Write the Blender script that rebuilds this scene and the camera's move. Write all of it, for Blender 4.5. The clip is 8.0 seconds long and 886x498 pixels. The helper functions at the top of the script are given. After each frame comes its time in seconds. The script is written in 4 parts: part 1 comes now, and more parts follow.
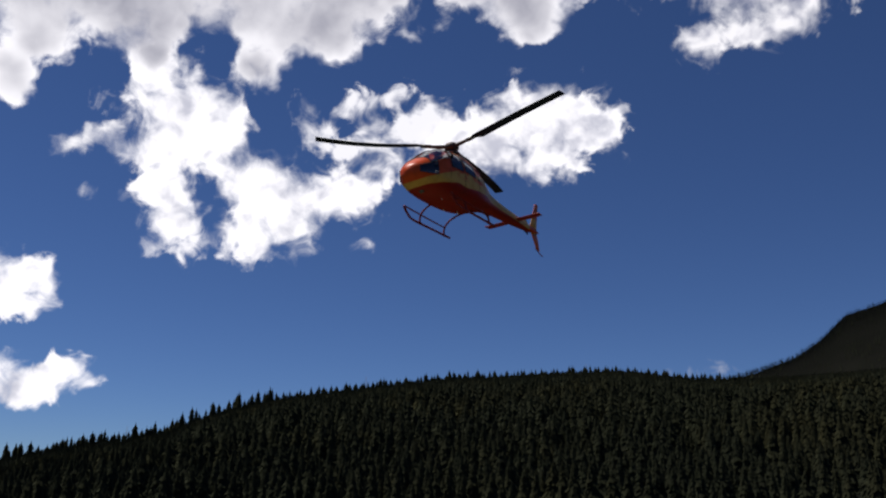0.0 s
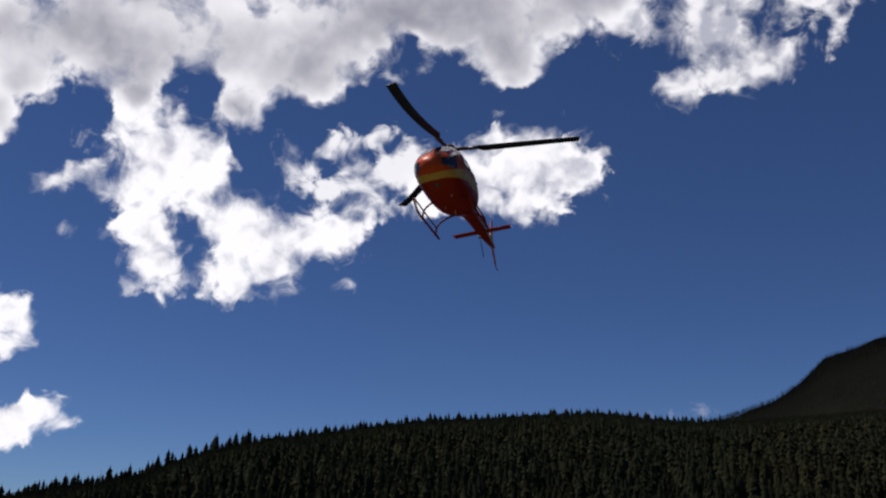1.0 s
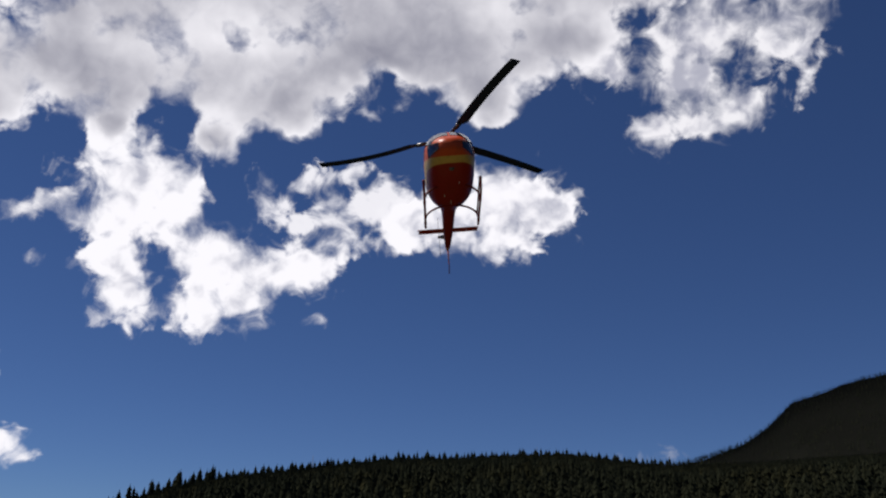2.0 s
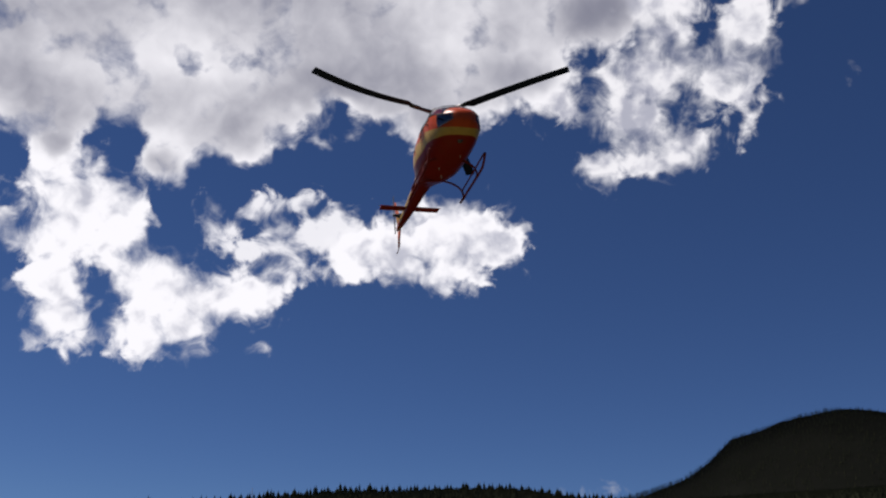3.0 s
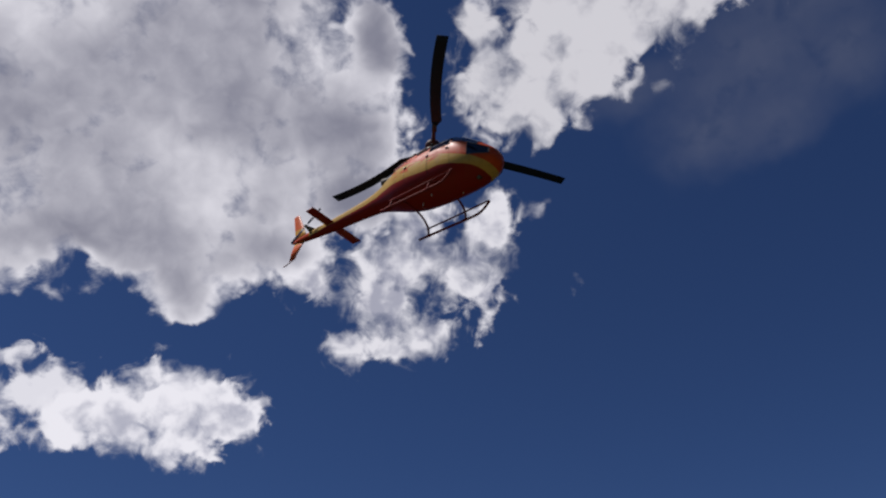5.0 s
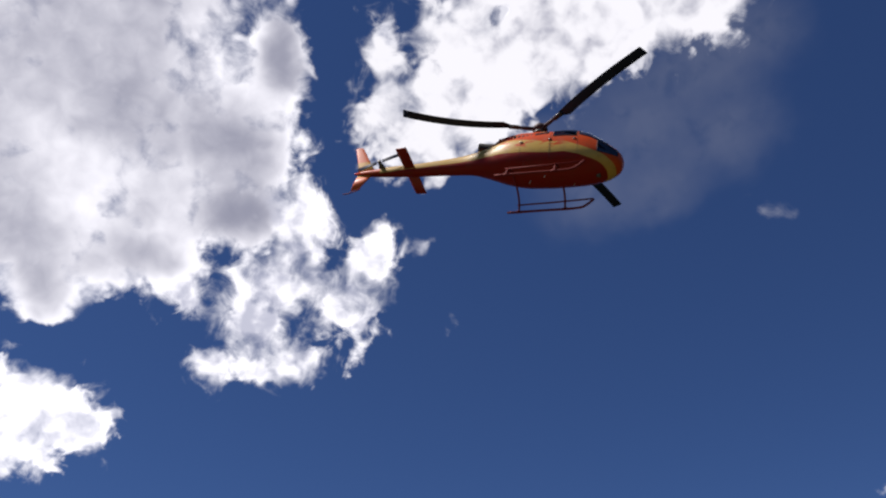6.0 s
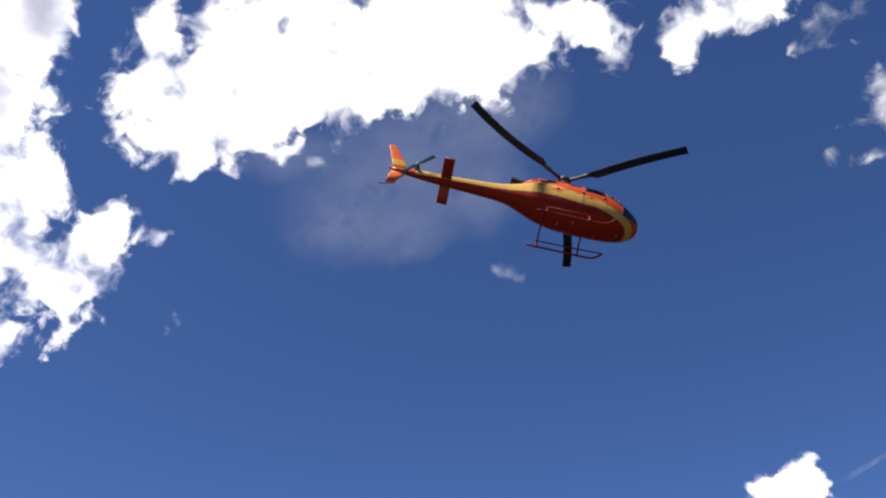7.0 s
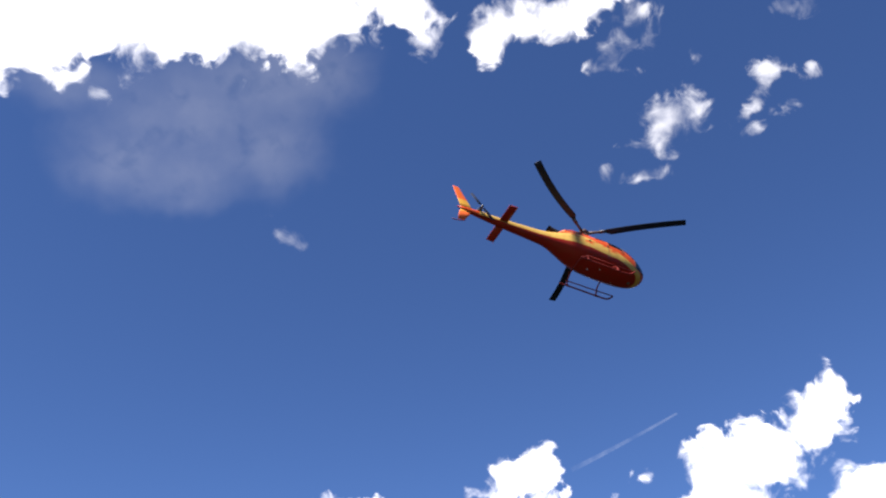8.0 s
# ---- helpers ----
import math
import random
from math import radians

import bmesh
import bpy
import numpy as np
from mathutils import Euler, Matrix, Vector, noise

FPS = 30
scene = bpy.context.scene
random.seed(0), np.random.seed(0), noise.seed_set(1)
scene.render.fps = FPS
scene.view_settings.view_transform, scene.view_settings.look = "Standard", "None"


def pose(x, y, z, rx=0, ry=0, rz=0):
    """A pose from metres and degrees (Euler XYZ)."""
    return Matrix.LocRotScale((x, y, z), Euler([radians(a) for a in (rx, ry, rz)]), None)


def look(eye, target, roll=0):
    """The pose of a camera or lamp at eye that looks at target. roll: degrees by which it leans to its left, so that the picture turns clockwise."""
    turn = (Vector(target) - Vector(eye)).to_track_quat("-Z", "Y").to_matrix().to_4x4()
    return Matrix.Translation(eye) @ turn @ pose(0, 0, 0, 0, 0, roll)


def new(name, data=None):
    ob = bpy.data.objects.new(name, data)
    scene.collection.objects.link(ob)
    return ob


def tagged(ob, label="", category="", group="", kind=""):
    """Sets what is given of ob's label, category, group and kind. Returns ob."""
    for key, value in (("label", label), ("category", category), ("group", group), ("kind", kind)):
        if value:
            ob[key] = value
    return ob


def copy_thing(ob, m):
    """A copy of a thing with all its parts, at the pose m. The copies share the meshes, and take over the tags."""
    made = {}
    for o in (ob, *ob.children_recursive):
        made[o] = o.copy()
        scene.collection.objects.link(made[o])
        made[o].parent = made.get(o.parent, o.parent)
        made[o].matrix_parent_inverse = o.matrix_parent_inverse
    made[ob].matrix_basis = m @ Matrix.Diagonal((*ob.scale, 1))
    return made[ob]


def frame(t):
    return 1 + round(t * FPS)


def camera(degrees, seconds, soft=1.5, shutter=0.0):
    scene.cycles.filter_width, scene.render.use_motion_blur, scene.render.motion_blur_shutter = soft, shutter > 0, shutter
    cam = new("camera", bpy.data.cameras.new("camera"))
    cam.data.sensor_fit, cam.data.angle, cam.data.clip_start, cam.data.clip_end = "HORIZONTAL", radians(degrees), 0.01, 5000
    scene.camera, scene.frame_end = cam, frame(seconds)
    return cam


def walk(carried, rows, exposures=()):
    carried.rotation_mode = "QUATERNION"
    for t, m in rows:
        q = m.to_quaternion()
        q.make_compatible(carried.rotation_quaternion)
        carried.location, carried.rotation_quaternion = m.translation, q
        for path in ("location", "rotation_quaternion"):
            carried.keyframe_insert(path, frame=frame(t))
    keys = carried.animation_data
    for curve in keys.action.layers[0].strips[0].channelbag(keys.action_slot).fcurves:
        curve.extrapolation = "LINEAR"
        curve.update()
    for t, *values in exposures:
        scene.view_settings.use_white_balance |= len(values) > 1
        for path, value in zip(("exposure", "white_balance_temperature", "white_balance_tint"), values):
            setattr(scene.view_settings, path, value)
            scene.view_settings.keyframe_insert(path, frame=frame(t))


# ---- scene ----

EYE_HEIGHT = 1.6

# ---------------------------------------------------------------- camera: a standing viewer who pans after the machine
cam = camera(54.7, 8.0, soft=2.2)
PATH = [  # seconds, yaw, pitch, roll
    (0.0, -0.00, 15.50, -0.00),
    (0.5, -0.07, 16.67, 0.13),
    (1.0, -1.27, 18.22, 0.03),
    (1.5, -2.69, 19.53, -0.60),
    (1.7, -3.10, 20.00, -0.62),
    (2.8, -5.58, 22.50, -0.82),
    (3.0, -7.16, 22.85, -0.69),
    (3.5, -10.23, 24.67, 0.01),
    (4.0, -13.15, 28.61, -0.09),
    (4.5, -18.97, 32.44, 0.72),
    (4.7, -21.43, 33.48, 1.65),
    (5.8, -32.27, 35.75, 1.44),
    (6.0, -34.88, 36.28, 1.43),
    (6.5, -45.77, 38.28, 1.28),
    (7.0, -55.42, 37.03, 2.38),
    (7.5, -63.99, 35.57, 4.03),
    (8.0, -71.60, 34.20, 4.46)]
EXPOSURES = [  # seconds, stops, white balance
    (0.0, -0.05, 6450, 12), (1.5, -0.2, 6450, 12), (3.0, -0.2, 6450, 12), (3.5, -0.26, 6400, 13), (4.0, -0.42, 6350, 13), (4.5, -0.55, 6320, 14),
    (6.0, 0.18, 6400, 13), (6.5, 0.56, 6450, 12), (7.0, 0.94, 6500, 11), (8.0, 1.3, 6600, 11)]
walk(cam, [(t, pose(0, 0, EYE_HEIGHT, 90 + p, r, y)) for t, y, p, r in PATH], EXPOSURES)

# ---------------------------------------------------------------- sky and sun
SUN_AZ, SUN_EL = 65.0, 62.0  # degrees; plus is to the left of the first view
world = bpy.data.worlds.new("world")
scene.world = world
world.use_nodes = True
wn, wl = world.node_tree.nodes, world.node_tree.links
sky = wn.new("ShaderNodeTexSky")
sky.sky_type, sky.sun_disc = "NISHITA", False
sky.sun_elevation, sky.sun_rotation = radians(SUN_EL), radians(-SUN_AZ)
sky.altitude, sky.air_density, sky.dust_density, sky.ozone_density = 2500, 0.95, 0.1, 2.5
tone = wn.new("ShaderNodeMixRGB")
tone.blend_type = "MULTIPLY"
tone.inputs[0].default_value = 1.0
tone.inputs[2].default_value = (0.72, 0.94, 1.34, 1)
wl.new(sky.outputs[0], tone.inputs[1])
wl.new(tone.outputs[0], wn["Background"].inputs[0])
wn["Background"].inputs[1].default_value = 0.046

sun = new("sun", bpy.data.lights.new("sun", "SUN"))
sun.data.energy, sun.data.angle, sun.data.color = 4.6, radians(9), (1.0, 0.95, 0.88)
sa, se = radians(SUN_AZ), radians(SUN_EL)
SUN_DIR = Vector((-math.sin(sa) * math.cos(se), math.cos(sa) * math.cos(se), math.sin(se)))
sun.matrix_world = look(SUN_DIR * 200, (0, 0, 0))


# ---------------------------------------------------------------- materials
class Nodes:
    """A short way to write node materials."""

    def __init__(self, name):
        self.mat = bpy.data.materials.new(name)
        self.mat.use_nodes = True
        self.tree = self.mat.node_tree
        self.bsdf = self.tree.nodes["Principled BSDF"]
        self.out = self.tree.nodes["Material Output"]

    def add(self, kind, **values):
        n = self.tree.nodes.new("ShaderNode" + kind)
        for key, value in values.items():
            n.inputs[key.replace("_", " ")].default_value = value
        return n

    def link(self, a, b):
        self.tree.links.new(a, b)

    def coords(self):
        return self.add("TexCoord").outputs["Object"]

    def math(self, op, a, b=0.0, clamp=False):
        n = self.tree.nodes.new("ShaderNodeMath")
        n.operation, n.use_clamp = op, clamp
        for i, v in enumerate((a, b)):
            if isinstance(v, (int, float)):
                n.inputs[i].default_value = v
            else:
                self.link(v, n.inputs[i])
        return n.outputs[0]

    def mix(self, fac, a, b):
        n = self.tree.nodes.new("ShaderNodeMixRGB")
        for i, v in enumerate((fac, a, b)):
            if isinstance(v, (int, float)):
                n.inputs[i].default_value = v
            elif isinstance(v, tuple):
                n.inputs[i].default_value = (*v, 1)
            else:
                self.link(v, n.inputs[i])
        return n.outputs[0]

    def noise(self, scale, detail=4.0, rough=0.55, where=None, curl=0.0):
        n = self.add("TexNoise", Scale=scale, Detail=detail, Roughness=rough, Distortion=curl)
        self.link(where if where else self.coords(), n.inputs["Vector"])
        return n.outputs["Fac"]

    def span(self, value, a, b, lo=0.0, hi=1.0, smooth=True):
        n = self.tree.nodes.new("ShaderNodeMapRange")
        n.interpolation_type = "SMOOTHSTEP" if smooth else "LINEAR"
        self.link(value, n.inputs[0])
        for i, v in enumerate((a, b, lo, hi)):
            n.inputs[i + 1].default_value = v
        return n.outputs[0]

    def bump(self, height, strength, distance):
        n = self.add("Bump", Strength=strength, Distance=distance)
        self.link(height, n.inputs["Height"])
        self.link(n.outputs[0], self.bsdf.inputs["Normal"])


def plain(name, colour, rough=0.5, metal=0.0, vary=0.15, scale=6.0, bump=0.0, coat=0.0, shine=0.5):
    """A paint, metal or plastic with slight stains at two scales."""
    k = Nodes(name)
    big, fine = k.noise(scale, 3), k.noise(scale * 9, 5)
    dark = tuple(c * (1 - vary) for c in colour)
    light = tuple(min(1, c * (1 + vary)) for c in colour)
    k.link(k.mix(k.mix(0.35, big, fine), dark, light), k.bsdf.inputs["Base Color"])
    k.link(k.span(fine, 0.3, 0.7, rough * 0.85, rough * 1.15), k.bsdf.inputs["Roughness"])
    k.bsdf.inputs["Metallic"].default_value = metal
    k.bsdf.inputs["Coat Weight"].default_value = coat
    k.bsdf.inputs["Specular IOR Level"].default_value = shine
    if bump:
        k.bump(fine, bump, 0.01)
    return k.mat


def livery():
    """Orange-red paint with a yellow band that climbs from the nose to the tail boom."""
    k = Nodes("livery_paint")
    sep = k.add("SeparateXYZ")
    k.link(k.coords(), sep.inputs[0])
    y, z = sep.outputs[1], sep.outputs[2]
    wob = k.math("MULTIPLY", k.math("SUBTRACT", k.noise(0.9, 2), 0.5), 0.10)
    low = k.math("ADD", wob, k.span(y, 3.1, 1.2, 0.60, 1.13, False))
    low = k.math("ADD", low, k.span(y, 1.2, -3.0, 0.0, 0.46, True))
    high = k.math("ADD", wob, k.span(y, 3.1, 1.2, 0.79, 1.60, False))
    high = k.math("ADD", high, k.span(y, 1.2, -1.6, 0.0, 0.52, True))
    edge = 0.012
    above = k.span(k.math("SUBTRACT", z, low), -edge, edge)
    under = k.span(k.math("SUBTRACT", high, z), -edge, edge)
    aft = k.span(y, -6.35, -6.30)  # the fin's foot stays orange
    band = k.math("MULTIPLY", k.math("MULTIPLY", above, under), aft)
    # flame-like splashes of orange that lick into the band by the doors and over the housing
    stretch = k.add("VectorMath")
    stretch.operation = "MULTIPLY"
    k.link(k.coords(), stretch.inputs[0])
    stretch.inputs[1].default_value = (1.0, 0.55, 1.7)
    splash = k.span(k.noise(2.4, 3, 0.6, stretch.outputs[0], 0.8), 0.52, 0.56)
    door = k.math("MULTIPLY", k.span(y, -2.5, -2.0), k.span(y, 1.5, 1.0))
    door = k.math("MULTIPLY", door, k.span(k.math("SUBTRACT", z, low), 0.16, 0.34))
    band = k.math("MULTIPLY", band, k.math("SUBTRACT", 1.0, k.math("MULTIPLY", splash, k.math("MULTIPLY", door, 0.92))))
    grime = k.span(k.noise(3.0, 6, 0.6), 0.42, 0.75)
    # lower hull in a deeper red than the upper works
    hull = k.mix(k.span(k.math("SUBTRACT", z, low), -edge, edge), (0.27, 0.016, 0.009), (0.60, 0.076, 0.018))
    # pale flame licks over the engine housing
    lick = k.math("MULTIPLY", k.math("MULTIPLY", splash, k.span(z, 2.25, 2.4)), k.span(y, 0.9, 0.5))
    hull = k.mix(k.math("MULTIPLY", lick, 0.8), hull, (0.62, 0.30, 0.13))
    paint = k.mix(band, hull, (0.58, 0.36, 0.085))
    k.link(k.mix(k.math("MULTIPLY", grime, 0.28), paint, (0.14, 0.05, 0.02)), k.bsdf.inputs["Base Color"])
    k.link(k.span(grime, 0, 1, 0.34, 0.55), k.bsdf.inputs["Roughness"])
    k.bsdf.inputs["Specular IOR Level"].default_value = 0.12
    # riveted panel seams
    seam = k.add("TexBrick", Scale=1.0)
    seam.inputs["Mortar Size"].default_value = 0.004
    seam.inputs["Brick Width"].default_value, seam.inputs["Row Height"].default_value = 0.95, 0.62
    swap = k.add("CombineXYZ")
    k.link(y, swap.inputs[0])
    k.link(z, swap.inputs[1])
    k.link(swap.outputs[0], seam.inputs["Vector"])
    k.bump(k.math("SUBTRACT", k.math("MULTIPLY", k.noise(1.6, 2), 0.3), seam.outputs["Fac"]), 0.25, 0.006)
    return k.mat


def tail_paint():
    k = Nodes("tail_fin_paint")
    sep = k.add("SeparateXYZ")
    k.link(k.coords(), sep.inputs[0])
    near = k.span(k.math("ABSOLUTE", k.math("SUBTRACT", sep.outputs[2], 1.95)), 0.38, 0.44)
    grime = k.span(k.noise(4.0, 6, 0.6), 0.4, 0.8)
    c = k.mix(near, (0.70, 0.36, 0.05), (0.72, 0.13, 0.03))
    k.link(k.mix(k.math("MULTIPLY", grime, 0.25), c, (0.2, 0.07, 0.03)), k.bsdf.inputs["Base Color"])
    k.bsdf.inputs["Roughness"].default_value = 0.4
    k.bsdf.inputs["Specular IOR Level"].default_value = 0.15
    return k.mat


def glass(name, tint, gloss):
    k = Nodes(name)
    clear = k.add("BsdfTransparent")
    clear.inputs[0].default_value = (*tint, 1)
    shine = k.add("BsdfGlossy", Roughness=0.04)
    fres = k.add("Fresnel", IOR=1.5)
    mixer = k.add("MixShader")
    k.link(k.math("ADD", fres.outputs[0], gloss), mixer.inputs[0])
    k.link(clear.outputs[0], mixer.inputs[1])
    k.link(shine.outputs[0], mixer.inputs[2])
    k.link(mixer.outputs[0], k.out.inputs[0])
    return k.mat


def ground_material():
    k = Nodes("bounce_meadow_and_shaded_floor")
    geo = k.add("NewGeometry").outputs["Position"]
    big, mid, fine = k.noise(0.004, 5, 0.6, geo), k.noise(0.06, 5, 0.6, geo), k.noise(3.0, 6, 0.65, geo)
    # floor far darker than soil: the canopy's shade is put into its colour
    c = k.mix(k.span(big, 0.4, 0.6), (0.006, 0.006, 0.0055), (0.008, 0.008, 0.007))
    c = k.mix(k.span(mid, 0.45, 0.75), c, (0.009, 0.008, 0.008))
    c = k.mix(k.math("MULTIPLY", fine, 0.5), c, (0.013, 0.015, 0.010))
    # unseen pale clearing, added to bounce light onto the hull's belly: dry grass and gravel
    flat = k.add("VectorMath")
    flat.operation = "MULTIPLY"
    k.link(geo, flat.inputs[0])
    flat.inputs[1].default_value = (1, 1, 0)
    shift = k.add("VectorMath")
    shift.operation = "ADD"
    k.link(flat.outputs[0], shift.inputs[0])
    # centred to the left, so the bounce fades as the machine flies right
    shift.inputs[1].default_value = (8, -10, 0)
    away = k.add("VectorMath")
    away.operation = "LENGTH"
    k.link(shift.outputs[0], away.inputs[0])
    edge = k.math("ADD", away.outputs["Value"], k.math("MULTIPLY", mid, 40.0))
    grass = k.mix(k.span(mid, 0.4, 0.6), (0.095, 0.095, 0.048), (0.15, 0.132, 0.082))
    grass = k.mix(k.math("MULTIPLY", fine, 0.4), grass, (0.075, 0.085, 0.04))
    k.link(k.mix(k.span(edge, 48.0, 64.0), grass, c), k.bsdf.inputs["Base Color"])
    k.bsdf.inputs["Roughness"].default_value = 1.0
    k.bsdf.inputs["Specular IOR Level"].default_value = 0.0
    k.bump(fine, 0.6, 0.1)
    return k.mat


def needle_material():
    k = Nodes("conifer_needles")
    rnd = k.add("NewGeometry").outputs["Random Per Island"]
    geo = k.add("NewGeometry").outputs["Position"]
    stand = k.noise(0.02, 4, 0.6, geo)
    c = k.mix(rnd, (0.041, 0.047, 0.027), (0.052, 0.055, 0.034))
    c = k.mix(k.span(stand, 0.45, 0.7), c, (0.064, 0.061, 0.029))
    c = k.mix(k.math("MULTIPLY", k.noise(1.3, 3, 0.6, geo), 0.6), c, (0.036, 0.042, 0.027))
    k.link(c, k.bsdf.inputs["Base Color"])
    k.bsdf.inputs["Roughness"].default_value = 0.9
    k.bsdf.inputs["Specular IOR Level"].default_value = 0.0
    # light seeps through the thin sprays
    seep, mixer = k.add("BsdfTranslucent"), k.add("MixShader")
    k.link(c, seep.inputs[0])
    mixer.inputs[0].default_value = 0.6
    k.link(k.bsdf.outputs[0], mixer.inputs[1])
    k.link(seep.outputs[0], mixer.inputs[2])
    k.link(mixer.outputs[0], k.out.inputs[0])
    return k.mat


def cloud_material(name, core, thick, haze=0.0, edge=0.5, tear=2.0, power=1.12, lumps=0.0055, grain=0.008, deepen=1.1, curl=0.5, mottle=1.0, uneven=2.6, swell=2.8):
    """Glowing vapour, sunlight and core shade put into its emission: margins crisp in some places and frayed in others
    let the sky through, the thick core is greyer.
    """
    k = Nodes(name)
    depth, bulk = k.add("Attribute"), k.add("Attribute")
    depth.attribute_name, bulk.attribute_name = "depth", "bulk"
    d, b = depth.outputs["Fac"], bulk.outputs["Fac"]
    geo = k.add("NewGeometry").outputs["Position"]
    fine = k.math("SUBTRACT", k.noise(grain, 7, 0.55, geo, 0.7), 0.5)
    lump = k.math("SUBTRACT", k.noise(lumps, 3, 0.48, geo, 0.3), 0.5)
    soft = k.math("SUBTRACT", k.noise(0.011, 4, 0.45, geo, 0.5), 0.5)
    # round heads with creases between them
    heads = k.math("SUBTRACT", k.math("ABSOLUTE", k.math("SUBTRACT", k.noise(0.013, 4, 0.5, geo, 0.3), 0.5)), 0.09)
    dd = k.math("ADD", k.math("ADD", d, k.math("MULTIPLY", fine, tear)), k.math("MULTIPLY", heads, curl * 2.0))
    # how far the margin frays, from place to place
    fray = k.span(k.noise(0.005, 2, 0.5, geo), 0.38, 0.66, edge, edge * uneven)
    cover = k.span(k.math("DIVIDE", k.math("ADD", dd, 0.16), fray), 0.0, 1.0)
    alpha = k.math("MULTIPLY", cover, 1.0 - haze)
    # shade of thick parts and creases, put into the emitted colour as grey
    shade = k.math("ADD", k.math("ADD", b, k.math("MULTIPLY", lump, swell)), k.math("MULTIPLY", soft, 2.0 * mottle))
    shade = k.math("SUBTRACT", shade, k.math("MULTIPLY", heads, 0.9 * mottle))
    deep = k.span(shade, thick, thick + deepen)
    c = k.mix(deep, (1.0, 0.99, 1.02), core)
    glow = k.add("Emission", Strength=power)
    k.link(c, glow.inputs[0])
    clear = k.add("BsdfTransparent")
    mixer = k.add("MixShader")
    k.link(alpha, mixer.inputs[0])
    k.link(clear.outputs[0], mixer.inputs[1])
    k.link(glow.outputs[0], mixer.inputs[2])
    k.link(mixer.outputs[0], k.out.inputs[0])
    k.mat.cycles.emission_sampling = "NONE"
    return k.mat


PAINT, FIN_PAINT = livery(), tail_paint()
RED_PAINT = plain("red_paint", (0.33, 0.016, 0.009), 0.42, vary=0.2)
SKID_PAINT = plain("dark_red_tube_paint", (0.20, 0.020, 0.015), 0.65, vary=0.3, scale=9, shine=0.15)
BLADE_BLACK = plain("rotor_blade_black", (0.012, 0.018, 0.042), 0.55, vary=0.35, scale=2.0, shine=0.2)
HEAD = plain("dark_rotor_head", (0.055, 0.028, 0.026), 0.6, 0.2, 0.35)
STEEL = plain("dull_steel", (0.11, 0.105, 0.10), 0.45, 0.6, 0.3)
SOOT = plain("sooted_exhaust", (0.022, 0.018, 0.016), 0.65, 0.4, 0.4)
RUBBER = plain("black_rubber", (0.015, 0.015, 0.016), 0.7)
WHITE = plain("white_plastic", (0.75, 0.74, 0.70), 0.4)
CABIN = plain("grey_cabin_trim", (0.20, 0.19, 0.18), 0.8, vary=0.2)
LENS_RED = plain("red_lens", (0.55, 0.02, 0.02), 0.2)
WINDSCREEN = glass("windscreen_glass", (0.80, 0.84, 0.84), 0.22)
TINTED = glass("tinted_glass", (0.07, 0.085, 0.085), 0.05)
GROUND = ground_material()
NEEDLES = needle_material()
BARK = plain("bark", (0.09, 0.06, 0.04), 0.9, vary=0.3)
DEAD = plain("grey_dead_wood", (0.16, 0.14, 0.12), 0.9, vary=0.3)


# ---------------------------------------------------------------- small builders
def mesh_object(name, bm, material, parent=None, smooth=True):
    me = bpy.data.meshes.new(name)
    bmesh.ops.recalc_face_normals(bm, faces=bm.faces)
    bm.to_mesh(me)
    bm.free()
    me.materials.append(material)
    if smooth:
        me.polygons.foreach_set("use_smooth", [True] * len(me.polygons))
    ob = new(name, me)
    if parent:
        ob.parent = parent
    return ob


def part(name, bm, material, parent, label="", smooth=True):
    return tagged(mesh_object(name, bm, material, parent, smooth), label)


def tube(bm, points, radius, sides=10, closed_ends=True):
    """A round tube along points; radius may be one number or one for each point."""
    pts = [Vector(p) for p in points]
    radii = radius if isinstance(radius, (list, tuple)) else [radius] * len(pts)
    rings = []
    for i, p in enumerate(pts):
        way = (pts[min(i + 1, len(pts) - 1)] - pts[max(i - 1, 0)]).normalized()
        side = way.cross(Vector((0, 0, 1)))
        if side.length < 0.05:
            side = way.cross(Vector((1, 0, 0)))
        side.normalize()
        up = side.cross(way)
        rings.append([bm.verts.new(p + (side * math.cos(a) + up * math.sin(a)) * radii[i])
                      for a in (2 * math.pi * j / sides for j in range(sides))])
    for a, b in zip(rings, rings[1:]):
        for j in range(sides):
            bm.faces.new((a[j], a[(j + 1) % sides], b[(j + 1) % sides], b[j]))
    if closed_ends:
        bm.faces.new(rings[0])
        bm.faces.new(rings[-1])
    return bm


def bend(points, steps=6):
    """A smooth line through points (Catmull-Rom)."""
    p = [Vector(q) for q in points]
    p = [2 * p[0] - p[1], *p, 2 * p[-1] - p[-2]]
    out = []
    for i in range(1, len(p) - 2):
        for s in range(steps):
            u = s / steps
            out.append(0.5 * (2 * p[i] + (p[i + 1] - p[i - 1]) * u + (2 * p[i - 1] - 5 * p[i] + 4 * p[i + 1] - p[i + 2]) * u * u
                              + (3 * p[i] - p[i - 1] - 3 * p[i + 1] + p[i + 2]) * u ** 3))
    out.append(p[-2])
    return out


